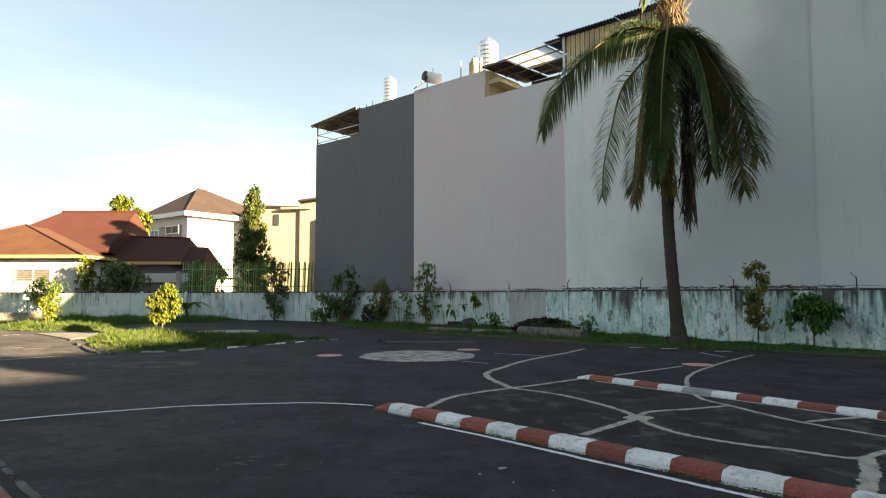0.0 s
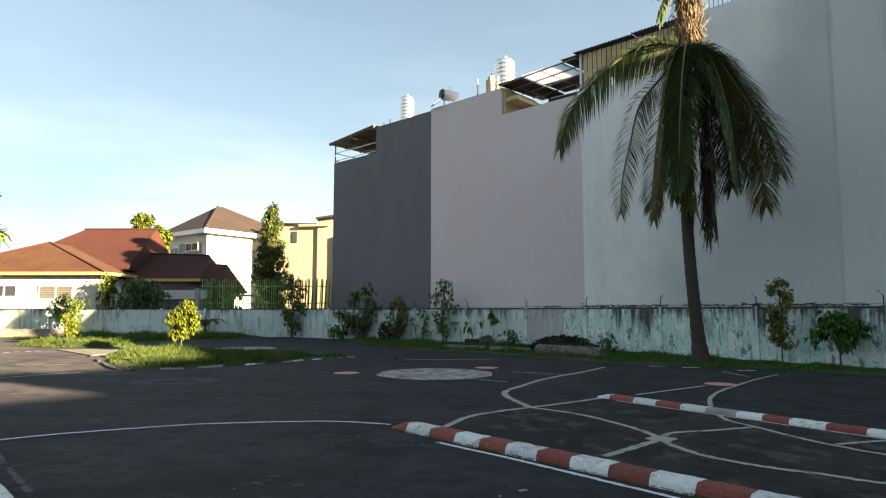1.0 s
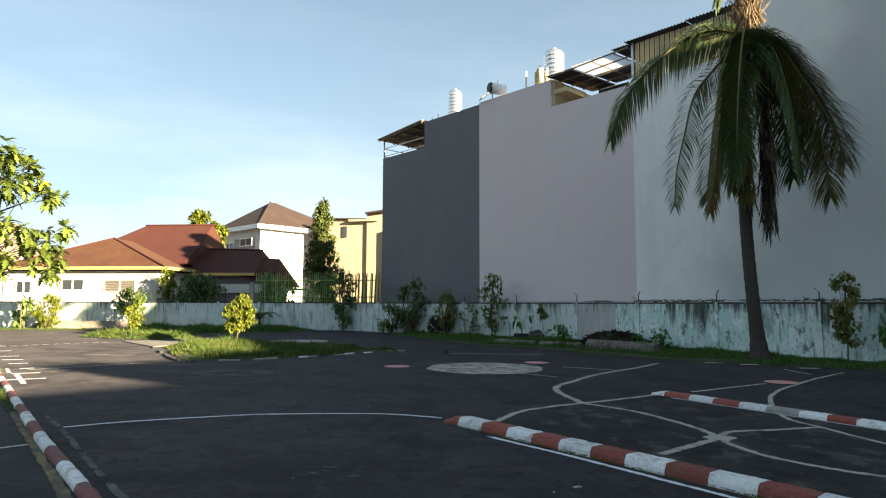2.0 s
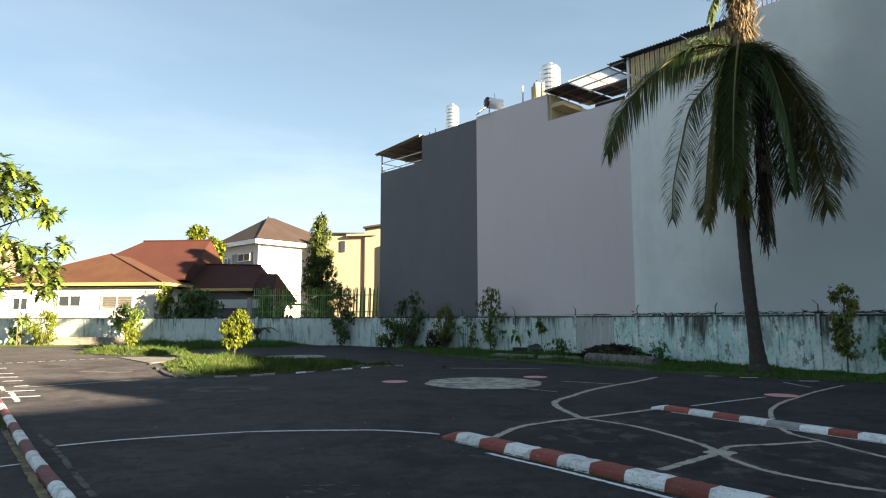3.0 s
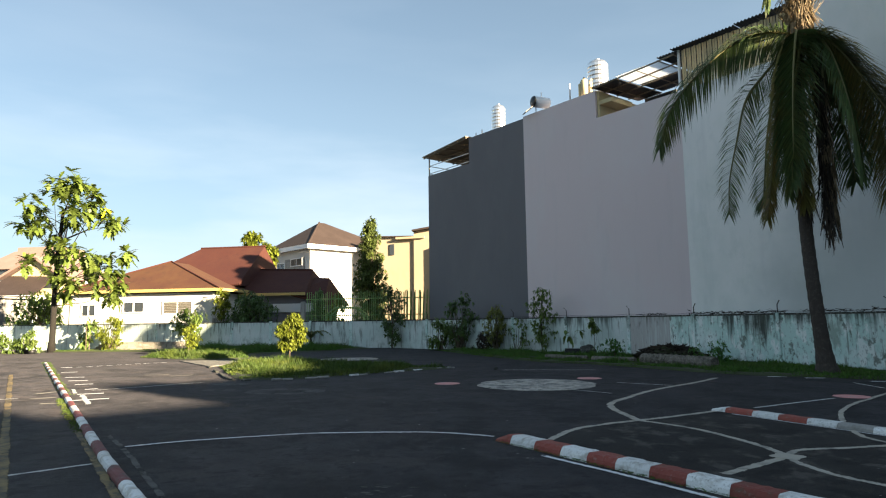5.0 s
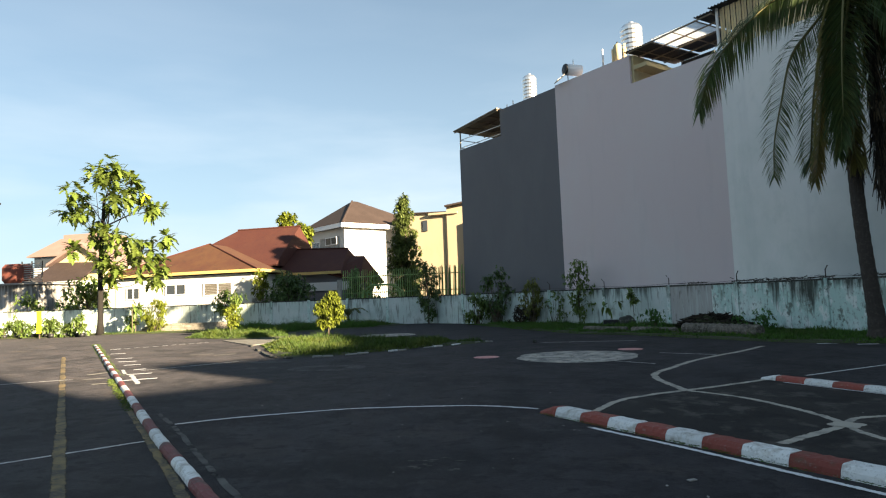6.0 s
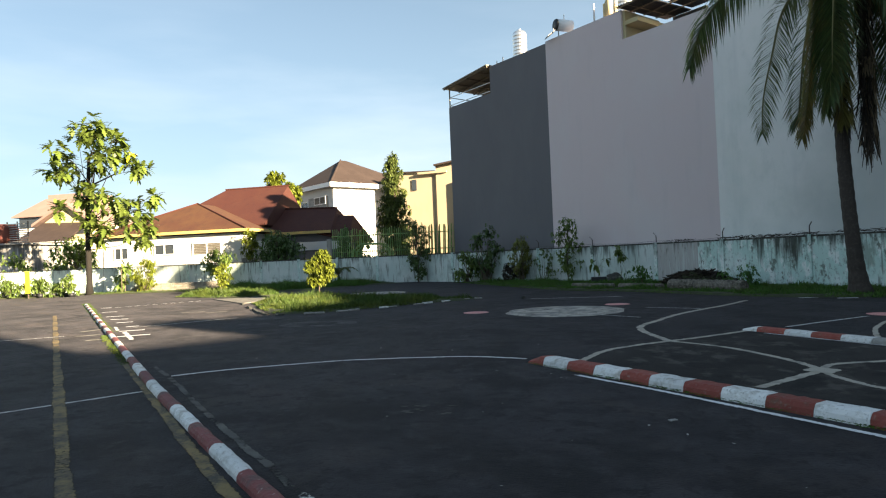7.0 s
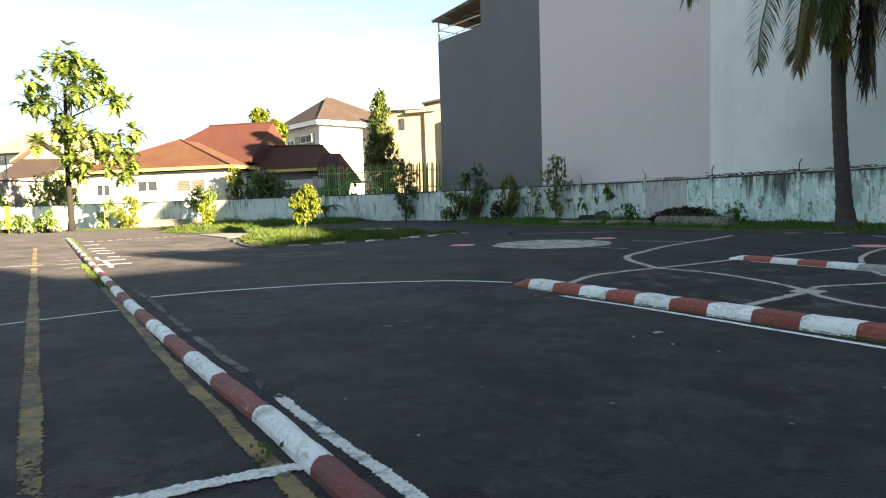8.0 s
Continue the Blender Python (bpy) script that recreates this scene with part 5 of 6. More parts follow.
# coconut palm
palm = thing("coconut_palm", (8.6, 20.6, 0), "coconut palm with drooping half-dry fronds at the verge", "palm tree")
PB = palm.location
bm = bmesh.new()
pts, rad = [], []
for i in range(60):
    u = i / 59
    z = 10.9 * u
    x = -0.42 * math.sin(math.pi * min(1, u * 1.15) * 0.62) + 0.34 * u * u
    pts.append((x, 0.0 + 0.1 * u, z))
    rad.append((0.21 + 0.17 * math.exp(-z * 2.2) - 0.05 * u) * (1.0 + (0.045 if i % 2 else -0.02)))
tube_bm(bm, pts, rad, 14)
put("trunk", bm, BARK, palm)
CX, CY, CZ = pts[-1]


def frond(name, pts, leaflet, n, mat, seed, parent, hang=0.65, spread=0.5, twist=0.0, wid=0.055):
    """A palm frond: a midrib through pts and narrow leaflets on both sides that hang. twist turns the blade about the midrib."""
    r = random.Random(seed)
    p = [Vector(q) for q in pts]
    line = []
    for i in range(len(p) - 1):
        a, b, c, d = p[max(i - 1, 0)], p[i], p[i + 1], p[min(i + 2, len(p) - 1)]
        for k in range(10):
            t = k / 10
            line.append(0.5 * ((2 * b) + (c - a) * t + (2 * a - 5 * b + 4 * c - d) * t * t + (3 * b - a - 3 * c + d) * t ** 3))
    line.append(p[-1])
    m = len(line)
    fr = tube(name, line, [0.045 * (1 - 0.85 * i / (m - 1)) + 0.006 for i in range(m)], RACHIS, parent, sides=6)
    vs, fs = [], []
    last = None
    for i in range(n):
        u = 0.10 + 0.90 * i / n
        q = u * (m - 1)
        k = min(m - 2, int(q))
        at = line[k].lerp(line[k + 1], q - k)
        d = (line[k + 1] - line[k]).normalized()
        side = d.cross(Vector((0, 0, 1)))
        if side.length < 0.15:
            side = last or Vector((math.cos(seed), math.sin(seed), 0))
        side.normalize()
        last = side.copy()
        side = side * math.cos(twist) + d.cross(side) * math.sin(twist)
        ln = leaflet * (0.55 + 0.75 * math.sin(math.pi * min(1, u * 0.9 + 0.08)) ** 0.8) * (1 if u < 0.9 else 0.8)
        gap = 0.75 + 0.5 * noise.noise(Vector((u * 9, seed, 0)))
        for sg in (-1, 1):
            ahead = r.uniform(0.3, 0.5) + max(0.0, u - 0.8) * 4
            w = side * sg * spread * r.uniform(0.85, 1.15) + d * ahead + Vector((0, 0, -hang * r.uniform(0.85, 1.15)))
            w.normalize()
            l1 = ln * r.uniform(0.7, 1.1) * gap ** 0.4
            flat = w.cross(side * sg + d * 0.3)
            flat.normalize()
            flat = (flat + rnd_way(r) * 0.3).normalized()
            wd = wid * r.uniform(0.8, 1.2)
            a0, a1 = at, at + w * l1 * 0.5
            w2 = (w + Vector((0, 0, -0.55))).normalized()
            a2 = a1 + w2 * l1 * 0.5
            b = len(vs)
            vs += [a0 - flat * wd * 0.4, a0 + flat * wd * 0.4, a1 - flat * wd * 0.5, a1 + flat * wd * 0.5, a2]
            fs += [(b, b + 1, b + 3, b + 2), (b + 2, b + 3, b + 4)]
    raw("foliage", vs, fs, mat, fr)
    return fr


def W(x, y, z):
    return (x - PB.x, y - PB.y, z)


C0 = W(8.45, 20.4, 10.95)
fronds = [
    ([C0, W(7.6, 20.3, 11.12), W(6.52, 20.3, 10.88), W(5.32, 20.3, 9.93), W(4.35, 20.3, 8.75), W(3.9, 20.3, 7.4)], 1.15, 135, FROND, 0.62, 0.80, 0.85),
    ([C0, W(7.25, 20.3, 9.63), W(6.65, 20.2, 8.8), W(6.3, 20.2, 7.5), W(6.0, 20.2, 6.2), W(5.92, 20.2, 5.1)], 0.80, 85, FROND, 0.35, 0.85, 1.2),
    ([C0, W(7.9, 20.0, 10.5), W(7.5, 19.8, 9.1), W(7.25, 19.7, 7.4), W(7.05, 19.7, 5.9), W(6.88, 19.7, 4.8)], 0.85, 110, FROND_OLD, 0.35, 0.75, 1.1),
    ([C0, W(8.1, 19.6, 10.75), W(7.75, 19.1, 9.4), W(7.55, 18.9, 7.8), W(7.45, 18.8, 6.5)], 1.15, 150, FROND, 0.4, 0.85, 0.2),
    ([C0, W(8.95, 20.2, 10.95), W(9.6, 20.1, 10.35), W(10.35, 20.0, 9.0), W(10.95, 20.0, 7.7), W(11.25, 20.0, 6.5)], 1.45, 200, FROND, 1.0, 0.75, -0.75),
    ([C0, W(9.1, 19.8, 10.5), W(9.67, 19.6, 9.3), W(10.15, 19.5, 7.7), W(10.35, 19.4, 6.2), W(10.42, 19.4, 5.2)], 1.2, 150, FROND_OLD, 0.45, 0.85, -0.9),
    ([C0, W(9.1, 20.9, 10.5), W(9.8, 21.2, 9.2), W(10.5, 21.4, 7.7), W(10.8, 21.5, 6.6)], 1.35, 160, FROND, 0.95, 0.75, -0.8),
    ([C0, W(8.9, 19.6, 10.3), W(9.2, 19.2, 8.5), W(9.35, 19.1, 6.9), W(9.4, 19.1, 6.2)], 1.15, 140, FROND, 0.4, 0.85, -0.2),
    ([C0, W(8.1, 21.2, 10.2), W(7.7, 21.5, 8.2), W(7.5, 21.6, 6.4), W(7.4, 21.6, 5.6)], 0.95, 110, FROND, 0.4, 0.8, 0.6),
    ([C0, W(8.9, 21.3, 10.2), W(9.2, 21.5, 8.2), W(9.3, 21.6, 6.6), W(9.4, 21.6, 5.8)], 1.0, 120, FROND, 0.4, 0.85, -0.6),
    ([C0, W(8.4, 20.1, 9.6), W(8.2, 20.0, 7.8), W(8.1, 19.9, 6.2), W(8.1, 19.9, 5.2)], 0.85, 110, FROND_OLD, 0.5, 0.7, 0.8),
    ([C0, W(9.1, 19.7, 10.4), W(9.8, 19.3, 8.9), W(10.5, 19.2, 7.4), W(10.8, 19.2, 6.2)], 1.25, 150, FROND_OLD, 0.5, 0.85, -0.9),
    ([C0, W(8.2, 19.6, 10.4), W(7.8, 19.3, 8.7), W(7.6, 19.2, 7.0), W(7.5, 19.2, 5.8)], 1.05, 130, FROND, 0.4, 0.85, 0.4),
    ([C0, W(9.0, 20.5, 10.3), W(9.4, 20.4, 8.8), W(9.65, 20.3, 7.2), W(9.75, 20.3, 6.0)], 1.15, 150, FROND, 0.5, 0.85, -0.9),
    ([C0, W(9.1, 20.3, 10.6), W(9.75, 20.2, 9.6), W(10.3, 20.2, 8.2), W(10.6, 20.2, 6.6)], 1.3, 160, FROND, 0.7, 0.85, -0.8),
    ([C0, W(8.2, 20.2, 10.2), W(7.95, 20.2, 8.6), W(7.8, 20.2, 7.0), W(7.75, 20.2, 5.6)], 0.95, 130, FROND, 0.4, 0.8, 0.9),
]
for i, (pts, ll, n, mt, hang, spread, twist) in enumerate(fronds):
    frond("frond", pts, ll * 1.15, int(n * 1.25), mt, 20 + i, palm, hang, spread, twist, 0.042)
T0 = W(8.6, 20.5, 13.7)
uppers = [(-1.6, -0.2), (0.7, 0.2), (0.1, -0.7), (-0.2, 0.7), (0.5, -0.5)]
for i, (dx, dy) in enumerate(uppers):
    b = Vector(T0)
    pts = [b, b + Vector((dx * 0.5, dy * 0.5, 0.6)), b + Vector((dx * 1.3, dy * 1.3, 0.9)), b + Vector((dx * 2.0, dy * 2.0, 0.8)), b + Vector((dx * 2.6, dy * 2.6, 0.3))]
    if i == 0:
        b = b - Vector((0.1, 0, 0.75))
        pts = [b, b + Vector((-0.25, -0.1, 0.35)), b + Vector((-0.6, -0.15, 0.15)), b + Vector((-0.85, -0.2, -0.35)), b + Vector((-0.95, -0.2, -1.0))]
    frond("frond", pts, 0.75 if i else 0.7, 80 if i else 60, FROND, 60 + i, palm, 0.45, 0.7)
# straw-coloured sheath of old frond bases
bm = bmesh.new()
tube_bm(bm, [W(8.55, 20.5, 10.5), W(8.56, 20.5, 11.1), W(8.6, 20.5, 11.7), W(8.62, 20.5, 12.4), W(8.6, 20.5, 13.8)], [0.18, 0.29, 0.22, 0.27, 0.14], 12)
put("sheath", bm, FIBRE, palm, "straw-coloured fibrous sheath")
r = random.Random(77)
vs, fs = [], []
for i in range(900):
    z = r.uniform(10.9, 13.4)
    q = r.uniform(0, math.tau)
    k = 0.27 + 0.08 * math.sin(z * 5)
    at = Vector(W(8.57 + math.cos(q) * k, 20.5 + math.sin(q) * k, z))
    w = (Vector((math.cos(q), math.sin(q), 0)) * r.uniform(0.1, 0.8) + Vector((0, 0, r.choice((-1, -1, 1))))).normalized()
    s = w.cross(Vector((math.cos(q + 0.4), math.sin(q + 0.4), 0))).normalized() * r.uniform(0.015, 0.05)
    ln = r.uniform(0.25, 0.75)
    quads(vs, fs, [at - s, at + s, at + w * ln + s * 0.4 + Vector((0, 0, -0.05)), at + w * ln - s * 0.4])
raw("fibre", vs, fs, FIBRE, palm, "dry straw-coloured fibres")
# hanging dry skirt beside the trunk
for k, (x, y, z0, z1) in enumerate(((8.95, 20.2, 10.6, 4.3), (8.75, 20.0, 10.2, 4.0), (8.25, 20.15, 10.4, 4.6), (9.05, 20.5, 9.8, 4.2))):
    vs, fs = [], []
    for i in range(230):
        z = r.uniform(z1 + 0.6, z0)
        at = Vector(W(x + r.uniform(-0.14, 0.14), y + r.uniform(-0.12, 0.12), z))
        w = Vector((r.uniform(-0.22, 0.22), r.uniform(-0.15, 0.15), -1)).normalized()
        s = Vector((r.uniform(-1, 1), r.uniform(-1, 1), 0)).normalized() * r.uniform(0.015, 0.04)
        ln = r.uniform(0.5, 1.1)
        quads(vs, fs, [at - s, at + s, at + w * ln + s * 0.3, at + w * ln - s * 0.3])
    raw("dry_frond", vs, fs, DRY if k != 0 else FIBRE, palm, "hanging dry brown frond")

# pale fibres put in for a spot of sun on the dry fronds
vs, fs = [], []
for i in range(90):
    at = Vector(W(8.82 + r.uniform(-0.12, 0.12), 19.95 + r.uniform(-0.1, 0.1), r.uniform(6.75, 7.2)))
    w = Vector((r.uniform(-0.25, 0.25), r.uniform(-0.15, 0.15), -1)).normalized()
    q = Vector((r.uniform(-1, 1), r.uniform(-1, 1), 0)).normalized() * r.uniform(0.015, 0.035)
    quads(vs, fs, [at - q, at + q, at + w * 0.3 + q * 0.4, at + w * 0.3 - q * 0.4])
raw("dry_spathe", vs, fs, FIBRE, palm, "straw-coloured dry frond bit, pale for a sunlit spot")

# breadfruit tree by the north wall
bt = thing("breadfruit_tree", (-34.7, 38.6, 0), "breadfruit tree with large lobed sunlit leaves by the wall", "tree")
crown = [(0.9, 12.1, 0.8), (-0.3, 11.9, 0.6), (1.9, 11.9, 0.5), (0.0, 11.0, 0.9), (1.6, 10.9, 0.8), (2.6, 11.2, 0.6), (-2.4, 9.9, 0.7), (-1.5, 10.6, 0.7), (-2.9, 9.2, 0.6), (0.6, 9.8, 0.8), (2.2, 9.7, 0.8), (3.2, 10.2, 0.6),
         (3.9, 9.3, 0.7), (4.7, 8.8, 0.5), (5.2, 6.9, 0.5), (-1.0, 8.9, 0.6), (0.9, 7.2, 0.8), (2.0, 7.2, 0.9), (3.2, 6.9, 0.9), (1.4, 6.2, 0.9), (2.6, 6.0, 0.9), (4.2, 6.0, 0.7),
         (3.7, 5.1, 0.8), (4.6, 4.9, 0.6), (2.0, 5.0, 0.6), (0.5, 5.6, 0.6), (-0.6, 7.6, 0.5), (4.3, 4.1, 0.55), (1.0, 4.4, 0.5), (-1.4, 6.3, 0.5)]
r = random.Random(9)
cl = [((x, r.uniform(-1.2, 1.2), z), rd) for x, z, rd in crown]
twigs("trunk", (0, 0, 0), cl, 0.21, SHADE_BARK, bt, 3, (0.35, 0, 10.2), 0.45)
foliage("crown", [(c, rd * 1.25) for c, rd in cl], 54, 0.72, LEAF_BROAD, bt, 4, 0.0, True, 0.66, 0.6)
foliage("yellow_leaf", [((4.0, -0.4, 9.8), 0.25)], 6, 0.6, YELLOW_SIGN, bt, 5, 0.4, True, 0.6)

# column tree, saplings and shrubs
shrub("tall narrow column tree with dense dark green leaves", (-16.4, 56.0), 11.55, 1.45, 120, 126, 0.30, LEAF_COLUMN, 11, "spindle", 0.10, 0.12, "tree", 0.5, name="column_tree")
shrub("young tree with dense yellow-green leaves on the grass island", (-11.6, 26.4), 2.22, 0.60, 34, 132, 0.15, LEAF_YELLOW, 12, "ball", 0.36, 0.035, "tree", 0.6, name="sapling")
shrub("leaning young tree with sunlit yellow-green leaves", (-20.9, 33.4), 1.85, 0.52, 16, 66, 0.18, LEAF_YELLOW, 13, "ball", 0.3, 0.03, "tree", 0.5, name="sapling")
shrub("tall bush with broad green leaves against the wall", (-26.0, 41.3), 2.9, 1.15, 20, 72, 0.24, LEAF_MID, 14, "ball", 0.45, 0.04, droop=0.4)
shrub("dark bush growing up the wall corner", (-10.75, 41.9), 4.4, 0.95, 30, 96, 0.19, LEAF_DARK, 15, "column", 0.12, 0.05, droop=0.4)
shrub("tall dark leafy bush below the dark wall", (-5.35, 37.8), 3.3, 0.95, 26, 72, 0.20, LEAF_DARK, 16, "column", 0.15, 0.03, stems=3)
shrub("low dark broad-leaved bush at the wall foot", (-6.7, 38.3), 1.9, 0.95, 16, 66, 0.22, LEAF_MID, 17, "ball", 0.2, 0.03, stems=3)
shrub("bush with a yellowish top and dry stems", (-3.05, 35.9), 2.6, 0.75, 22, 78, 0.17, LEAF_OLIVE, 18, "column", 0.2, 0.03, stems=3)
shrub("dry brown weed tangle at the wall foot", (-3.6, 35.7), 1.1, 0.8, 10, 60, 0.20, DRY, 19, "ball", 0.1, 0.02, stems=3)
shrub("sparse weedy shrub against the pale wall", (-1.7, 35.0), 2.0, 0.7, 12, 36, 0.15, LEAF_MID, 20, "ball", 0.15, 0.015, stems=3)
shrub("tall slender shrub with hanging compound leaves", (-0.35, 34.0), 3.6, 0.75, 30, 54, 0.19, LEAF_MID, 21, "column", 0.15, 0.03, droop=0.7, wide=0.32)
shrub("small sapling with a tuft of leaves before the wall", (2.25, 31.6), 1.85, 0.38, 5, 24, 0.26, LEAF_MID, 22, "ball", 0.72, 0.018, droop=0.4, name="sapling", category="tree")
shrub("narrow column shrub before the stained wall", (11.1, 20.2), 2.95, 0.42, 36, 60, 0.14, LEAF_OLIVE, 23, "column", 0.24, 0.025, droop=0.4)
shrub("umbrella-shaped dark green bush by the wall", (12.1, 18.7), 1.72, 0.64, 22, 132, 0.17, LEAF_FRESH, 24, "umbrella", 0.52, 0.03, droop=0.6, wide=0.42)
shrub("broad dark bush behind the wall", (-22.7, 44.8), 4.0, 2.0, 50, 96, 0.28, LEAF_DARK, 25, "ball", 0.2, 0.06)
shrub("sunlit yellow-green bush beside the bungalow", (-25.3, 45.2), 4.6, 0.7, 12, 60, 0.30, LEAF_YELLOW, 26, "ball", 0.55, 0.05)
shrub("dark broad bush behind the wall by the breadfruit tree", (-41.4, 44.6), 4.4, 1.9, 30, 72, 0.36, LEAF_MID, 27, "ball", 0.3, 0.06)
shrub("green bush behind the far wall", (-46.8, 44.0), 3.4, 1.3, 16, 60, 0.3, LEAF_MID, 28, "ball", 0.3, 0.05)
shrub("feathery yellow-green bush before the sunlit wall", (-31.4, 40.4), 2.5, 0.85, 24, 96, 0.26, LEAF_YELLOW, 29, "ball", 0.1, 0.02, droop=0.9, wide=0.2, stems=3)
shrub("broad-leaved banana-like plant by the breadfruit tree", (-33.0, 40.2), 2.2, 0.7, 8, 24, 0.5, LEAF_MID, 30, "ball", 0.2, 0.04, droop=0.2)
shrub("sunlit yellow-green tree behind the bungalow", (-30.8, 61.0), 11.7, 0.95, 20, 96, 0.5, LEAF_YELLOW, 31, "ball", 0.72, 0.2, "tree", name="far_tree")
shrub("sunlit yellow-green tree behind the bungalow", (-28.6, 60.0), 10.3, 1.0, 26, 90, 0.5, LEAF_YELLOW, 32, "column", 0.6, 0.2, "tree", name="far_tree")
shrub("dark leafy vine bush by the end of the bungalow roof", (-18.2, 47.6), 4.3, 1.1, 26, 84, 0.26, LEAF_DARK, 34, "ball", 0.25, 0.05)
shrub("pale sunlit tree behind the bar fence", (-16.6, 47.2), 4.0, 0.9, 12, 60, 0.3, LEAF_YELLOW, 33, "ball", 0.4, 0.05)
cy = thing("cycad", (-16.6, 41.6, 0), "small cycad with arching fronds by the wall", "plant")
tube("trunk", [(0, 0, 0), (0.03, 0, 0.4), (0, 0, 0.75)], [0.13, 0.11, 0.08], BARK, cy, sides=8)
for i in range(11):
    q = i * 2.4
    c, s = math.cos(q), math.sin(q)
    k = 0.8 + 0.25 * (i % 3)
    frond("frond", [(0, 0, 0.72), (c * 0.35, s * 0.35, 1.15), (c * 0.75 * k, s * 0.75 * k, 1.25), (c * 1.1 * k, s * 1.1 * k, 0.95)], 0.25, 22, LEAF_DARK, 200 + i, cy, 0.3, 0.7, wid=0.03)
for i in range(9):
    x = -41.0 + 0.85 * i
    shrub("low potted green plant in a row before the wall", (x, 36.6 + 0.25 * math.sin(i * 2.1)), 1.25 + 0.25 * math.sin(i * 1.7), 0.55, 9, 48, 0.24, LEAF_MID, 300 + i, "ball", 0.3, 0.02, "potted plant", name="potted_plant")
    pot = tube("plant_pot", [(x, 36.6 + 0.25 * math.sin(i * 2.1), 0), (x, 36.6 + 0.25 * math.sin(i * 2.1), 0.30)], [0.15, 0.20], BLACK, sides=10)
    tagged(pot, "black plastic plant pot in a row", "plant pot", "row of pots")
sign = thing("marker_board", (-37.4, 36.0, 0), "bright yellow upright marker board among the pots", "marker")
box("board", pose(0, 0, 0.35), (0.42, 0.05, 1.55), YELLOW_SIGN, sign, bevel=0.015)
box("stake", pose(0, 0.05, 0), (0.06, 0.05, 0.6), WOOD, sign)
gutter = thing("downpipe_post", (-31.7, 39.5, 0), "thin pale bamboo stake by the bush", "stake")
tube("stake", [(-1.0, 0, 0), (-1.0, 0, 2.1)], 0.03, WOOD, gutter, sides=5)

# pot, stone, logs, brush pile
pot = thing("nursery_box", (1.2, 31.9, 0), "black nursery box with a young broad-leaved plant", "plant pot")
box("box", pose(0, 0, 0), (0.75, 0.5, 0.36), BLACK, pot, bevel=0.02)
cl = [((0.0, 0, 1.0), 0.15), ((0.35, 0, 1.25), 0.12), ((-0.3, 0, 0.95), 0.12)]
twigs("stem", (0, 0, 0.3), cl, 0.02, WOOD, pot, 2, (0, 0, 0.9))
foliage("foliage", cl, 9, 0.42, LEAF_MID, pot, 3, 0.4, False, 0.42)


def stone(name, at, size, mat, label, seed, cat="stone"):
    bm = bmesh.new()
    bmesh.ops.create_icosphere(bm, subdivisions=3, radius=0.5)
    for v in bm.verts:
        k = 1 + 0.28 * noise.noise(v.co * 2.2 + Vector((seed, 0, 0))) + 0.1 * noise.noise(v.co * 6 + Vector((0, seed, 0)))
        v.co = Vector((v.co.x * size[0] * k, v.co.y * size[1] * k, max(-0.35, v.co.z) * size[2] * k))
    z = min(v.co.z for v in bm.verts)
    o = put(name, bm, mat, smooth=True)
    o.location = (at[0], at[1], at[2] - z)
    return tagged(o, label, cat)


stone("stone", (1.95, 31.3, 0), (0.8, 0.6, 0.65), COPING, "dark grey stone by the wall", 3)
stone("stone", (-1.9, 22.75, 0), (0.15, 0.12, 0.14), COPING, "small grey stone lying on the asphalt", 5)


def log(a, b, r0, label, seed):
    a, b = Vector(a), Vector(b)
    r = random.Random(seed)
    bm = bmesh.new()
    n = 26
    pts = [a.lerp(b, i / n) + Vector((0, r.uniform(-0.015, 0.015), r0 * 0.95)) for i in range(n + 1)]
    tube_bm(bm, pts, [r0 * (1.0 + (0.10 if i % 2 else -0.06) + r.uniform(-0.03, 0.03)) for i in range(n + 1)], 12)
    o = put("palm_log", bm, LOG, smooth=False)
    return tagged(o, label, "log", "felled palm logs")


log((3.75, 25.55, 0), (5.85, 22.9, 0), 0.225, "felled palm trunk lying on the verge", 1)
log((1.9, 27.2, 0), (3.5, 25.9, 0), 0.13, "mossy felled palm trunk piece on the verge", 2)
log((-0.1, 29.0, 0), (1.7, 27.6, 0), 0.12, "pale felled palm trunk piece on the verge", 3)
pile = thing("brush_pile", (5.0, 26.8, 0), "heap of dark dry brush and leaves behind the log", "brush pile")
bm = bmesh.new()
bmesh.ops.create_icosphere(bm, subdivisions=3, radius=1)
for v in bm.verts:
    k = 1 + 0.3 * noise.noise(v.co * 2.5)
    v.co = Vector((v.co.x * 1.35 * k, v.co.y * 0.9 * k, max(0, v.co.z) * 0.62 * k))
put("heap", bm, SOIL, pile)
r = random.Random(4)
vs, fs = [], []
for i in range(1600):
    q, k = r.uniform(0, math.tau), math.sqrt(r.random())
    at = Vector((math.cos(q) * k * 1.55, math.sin(q) * k * 0.95, 0.64 * (1 - k * k) + 0.03))
    w = rnd_way(r)
    w.z = abs(w.z) * 0.35
    s = w.cross(rnd_way(r)).normalized() * r.uniform(0.01, 0.05)
    ln = r.uniform(0.15, 0.5)
    quads(vs, fs, [at - s, at + s, at + w * ln + s * 0.5, at + w * ln - s * 0.5])
raw("litter", vs, fs, DRY, pile, "dry leaves and sticks")


shrub("low green creeper spreading over the brush pile", (6.3, 25.2), 0.75, 0.75, 14, 54, 0.13, LEAF_FRESH, 36, "ball", 0.1, 0.012, stems=3)
shrub("tuft of green weeds beside the felled log", (2.9, 28.0), 0.9, 0.7, 12, 54, 0.14, LEAF_FRESH, 37, "ball", 0.1, 0.012, stems=3)


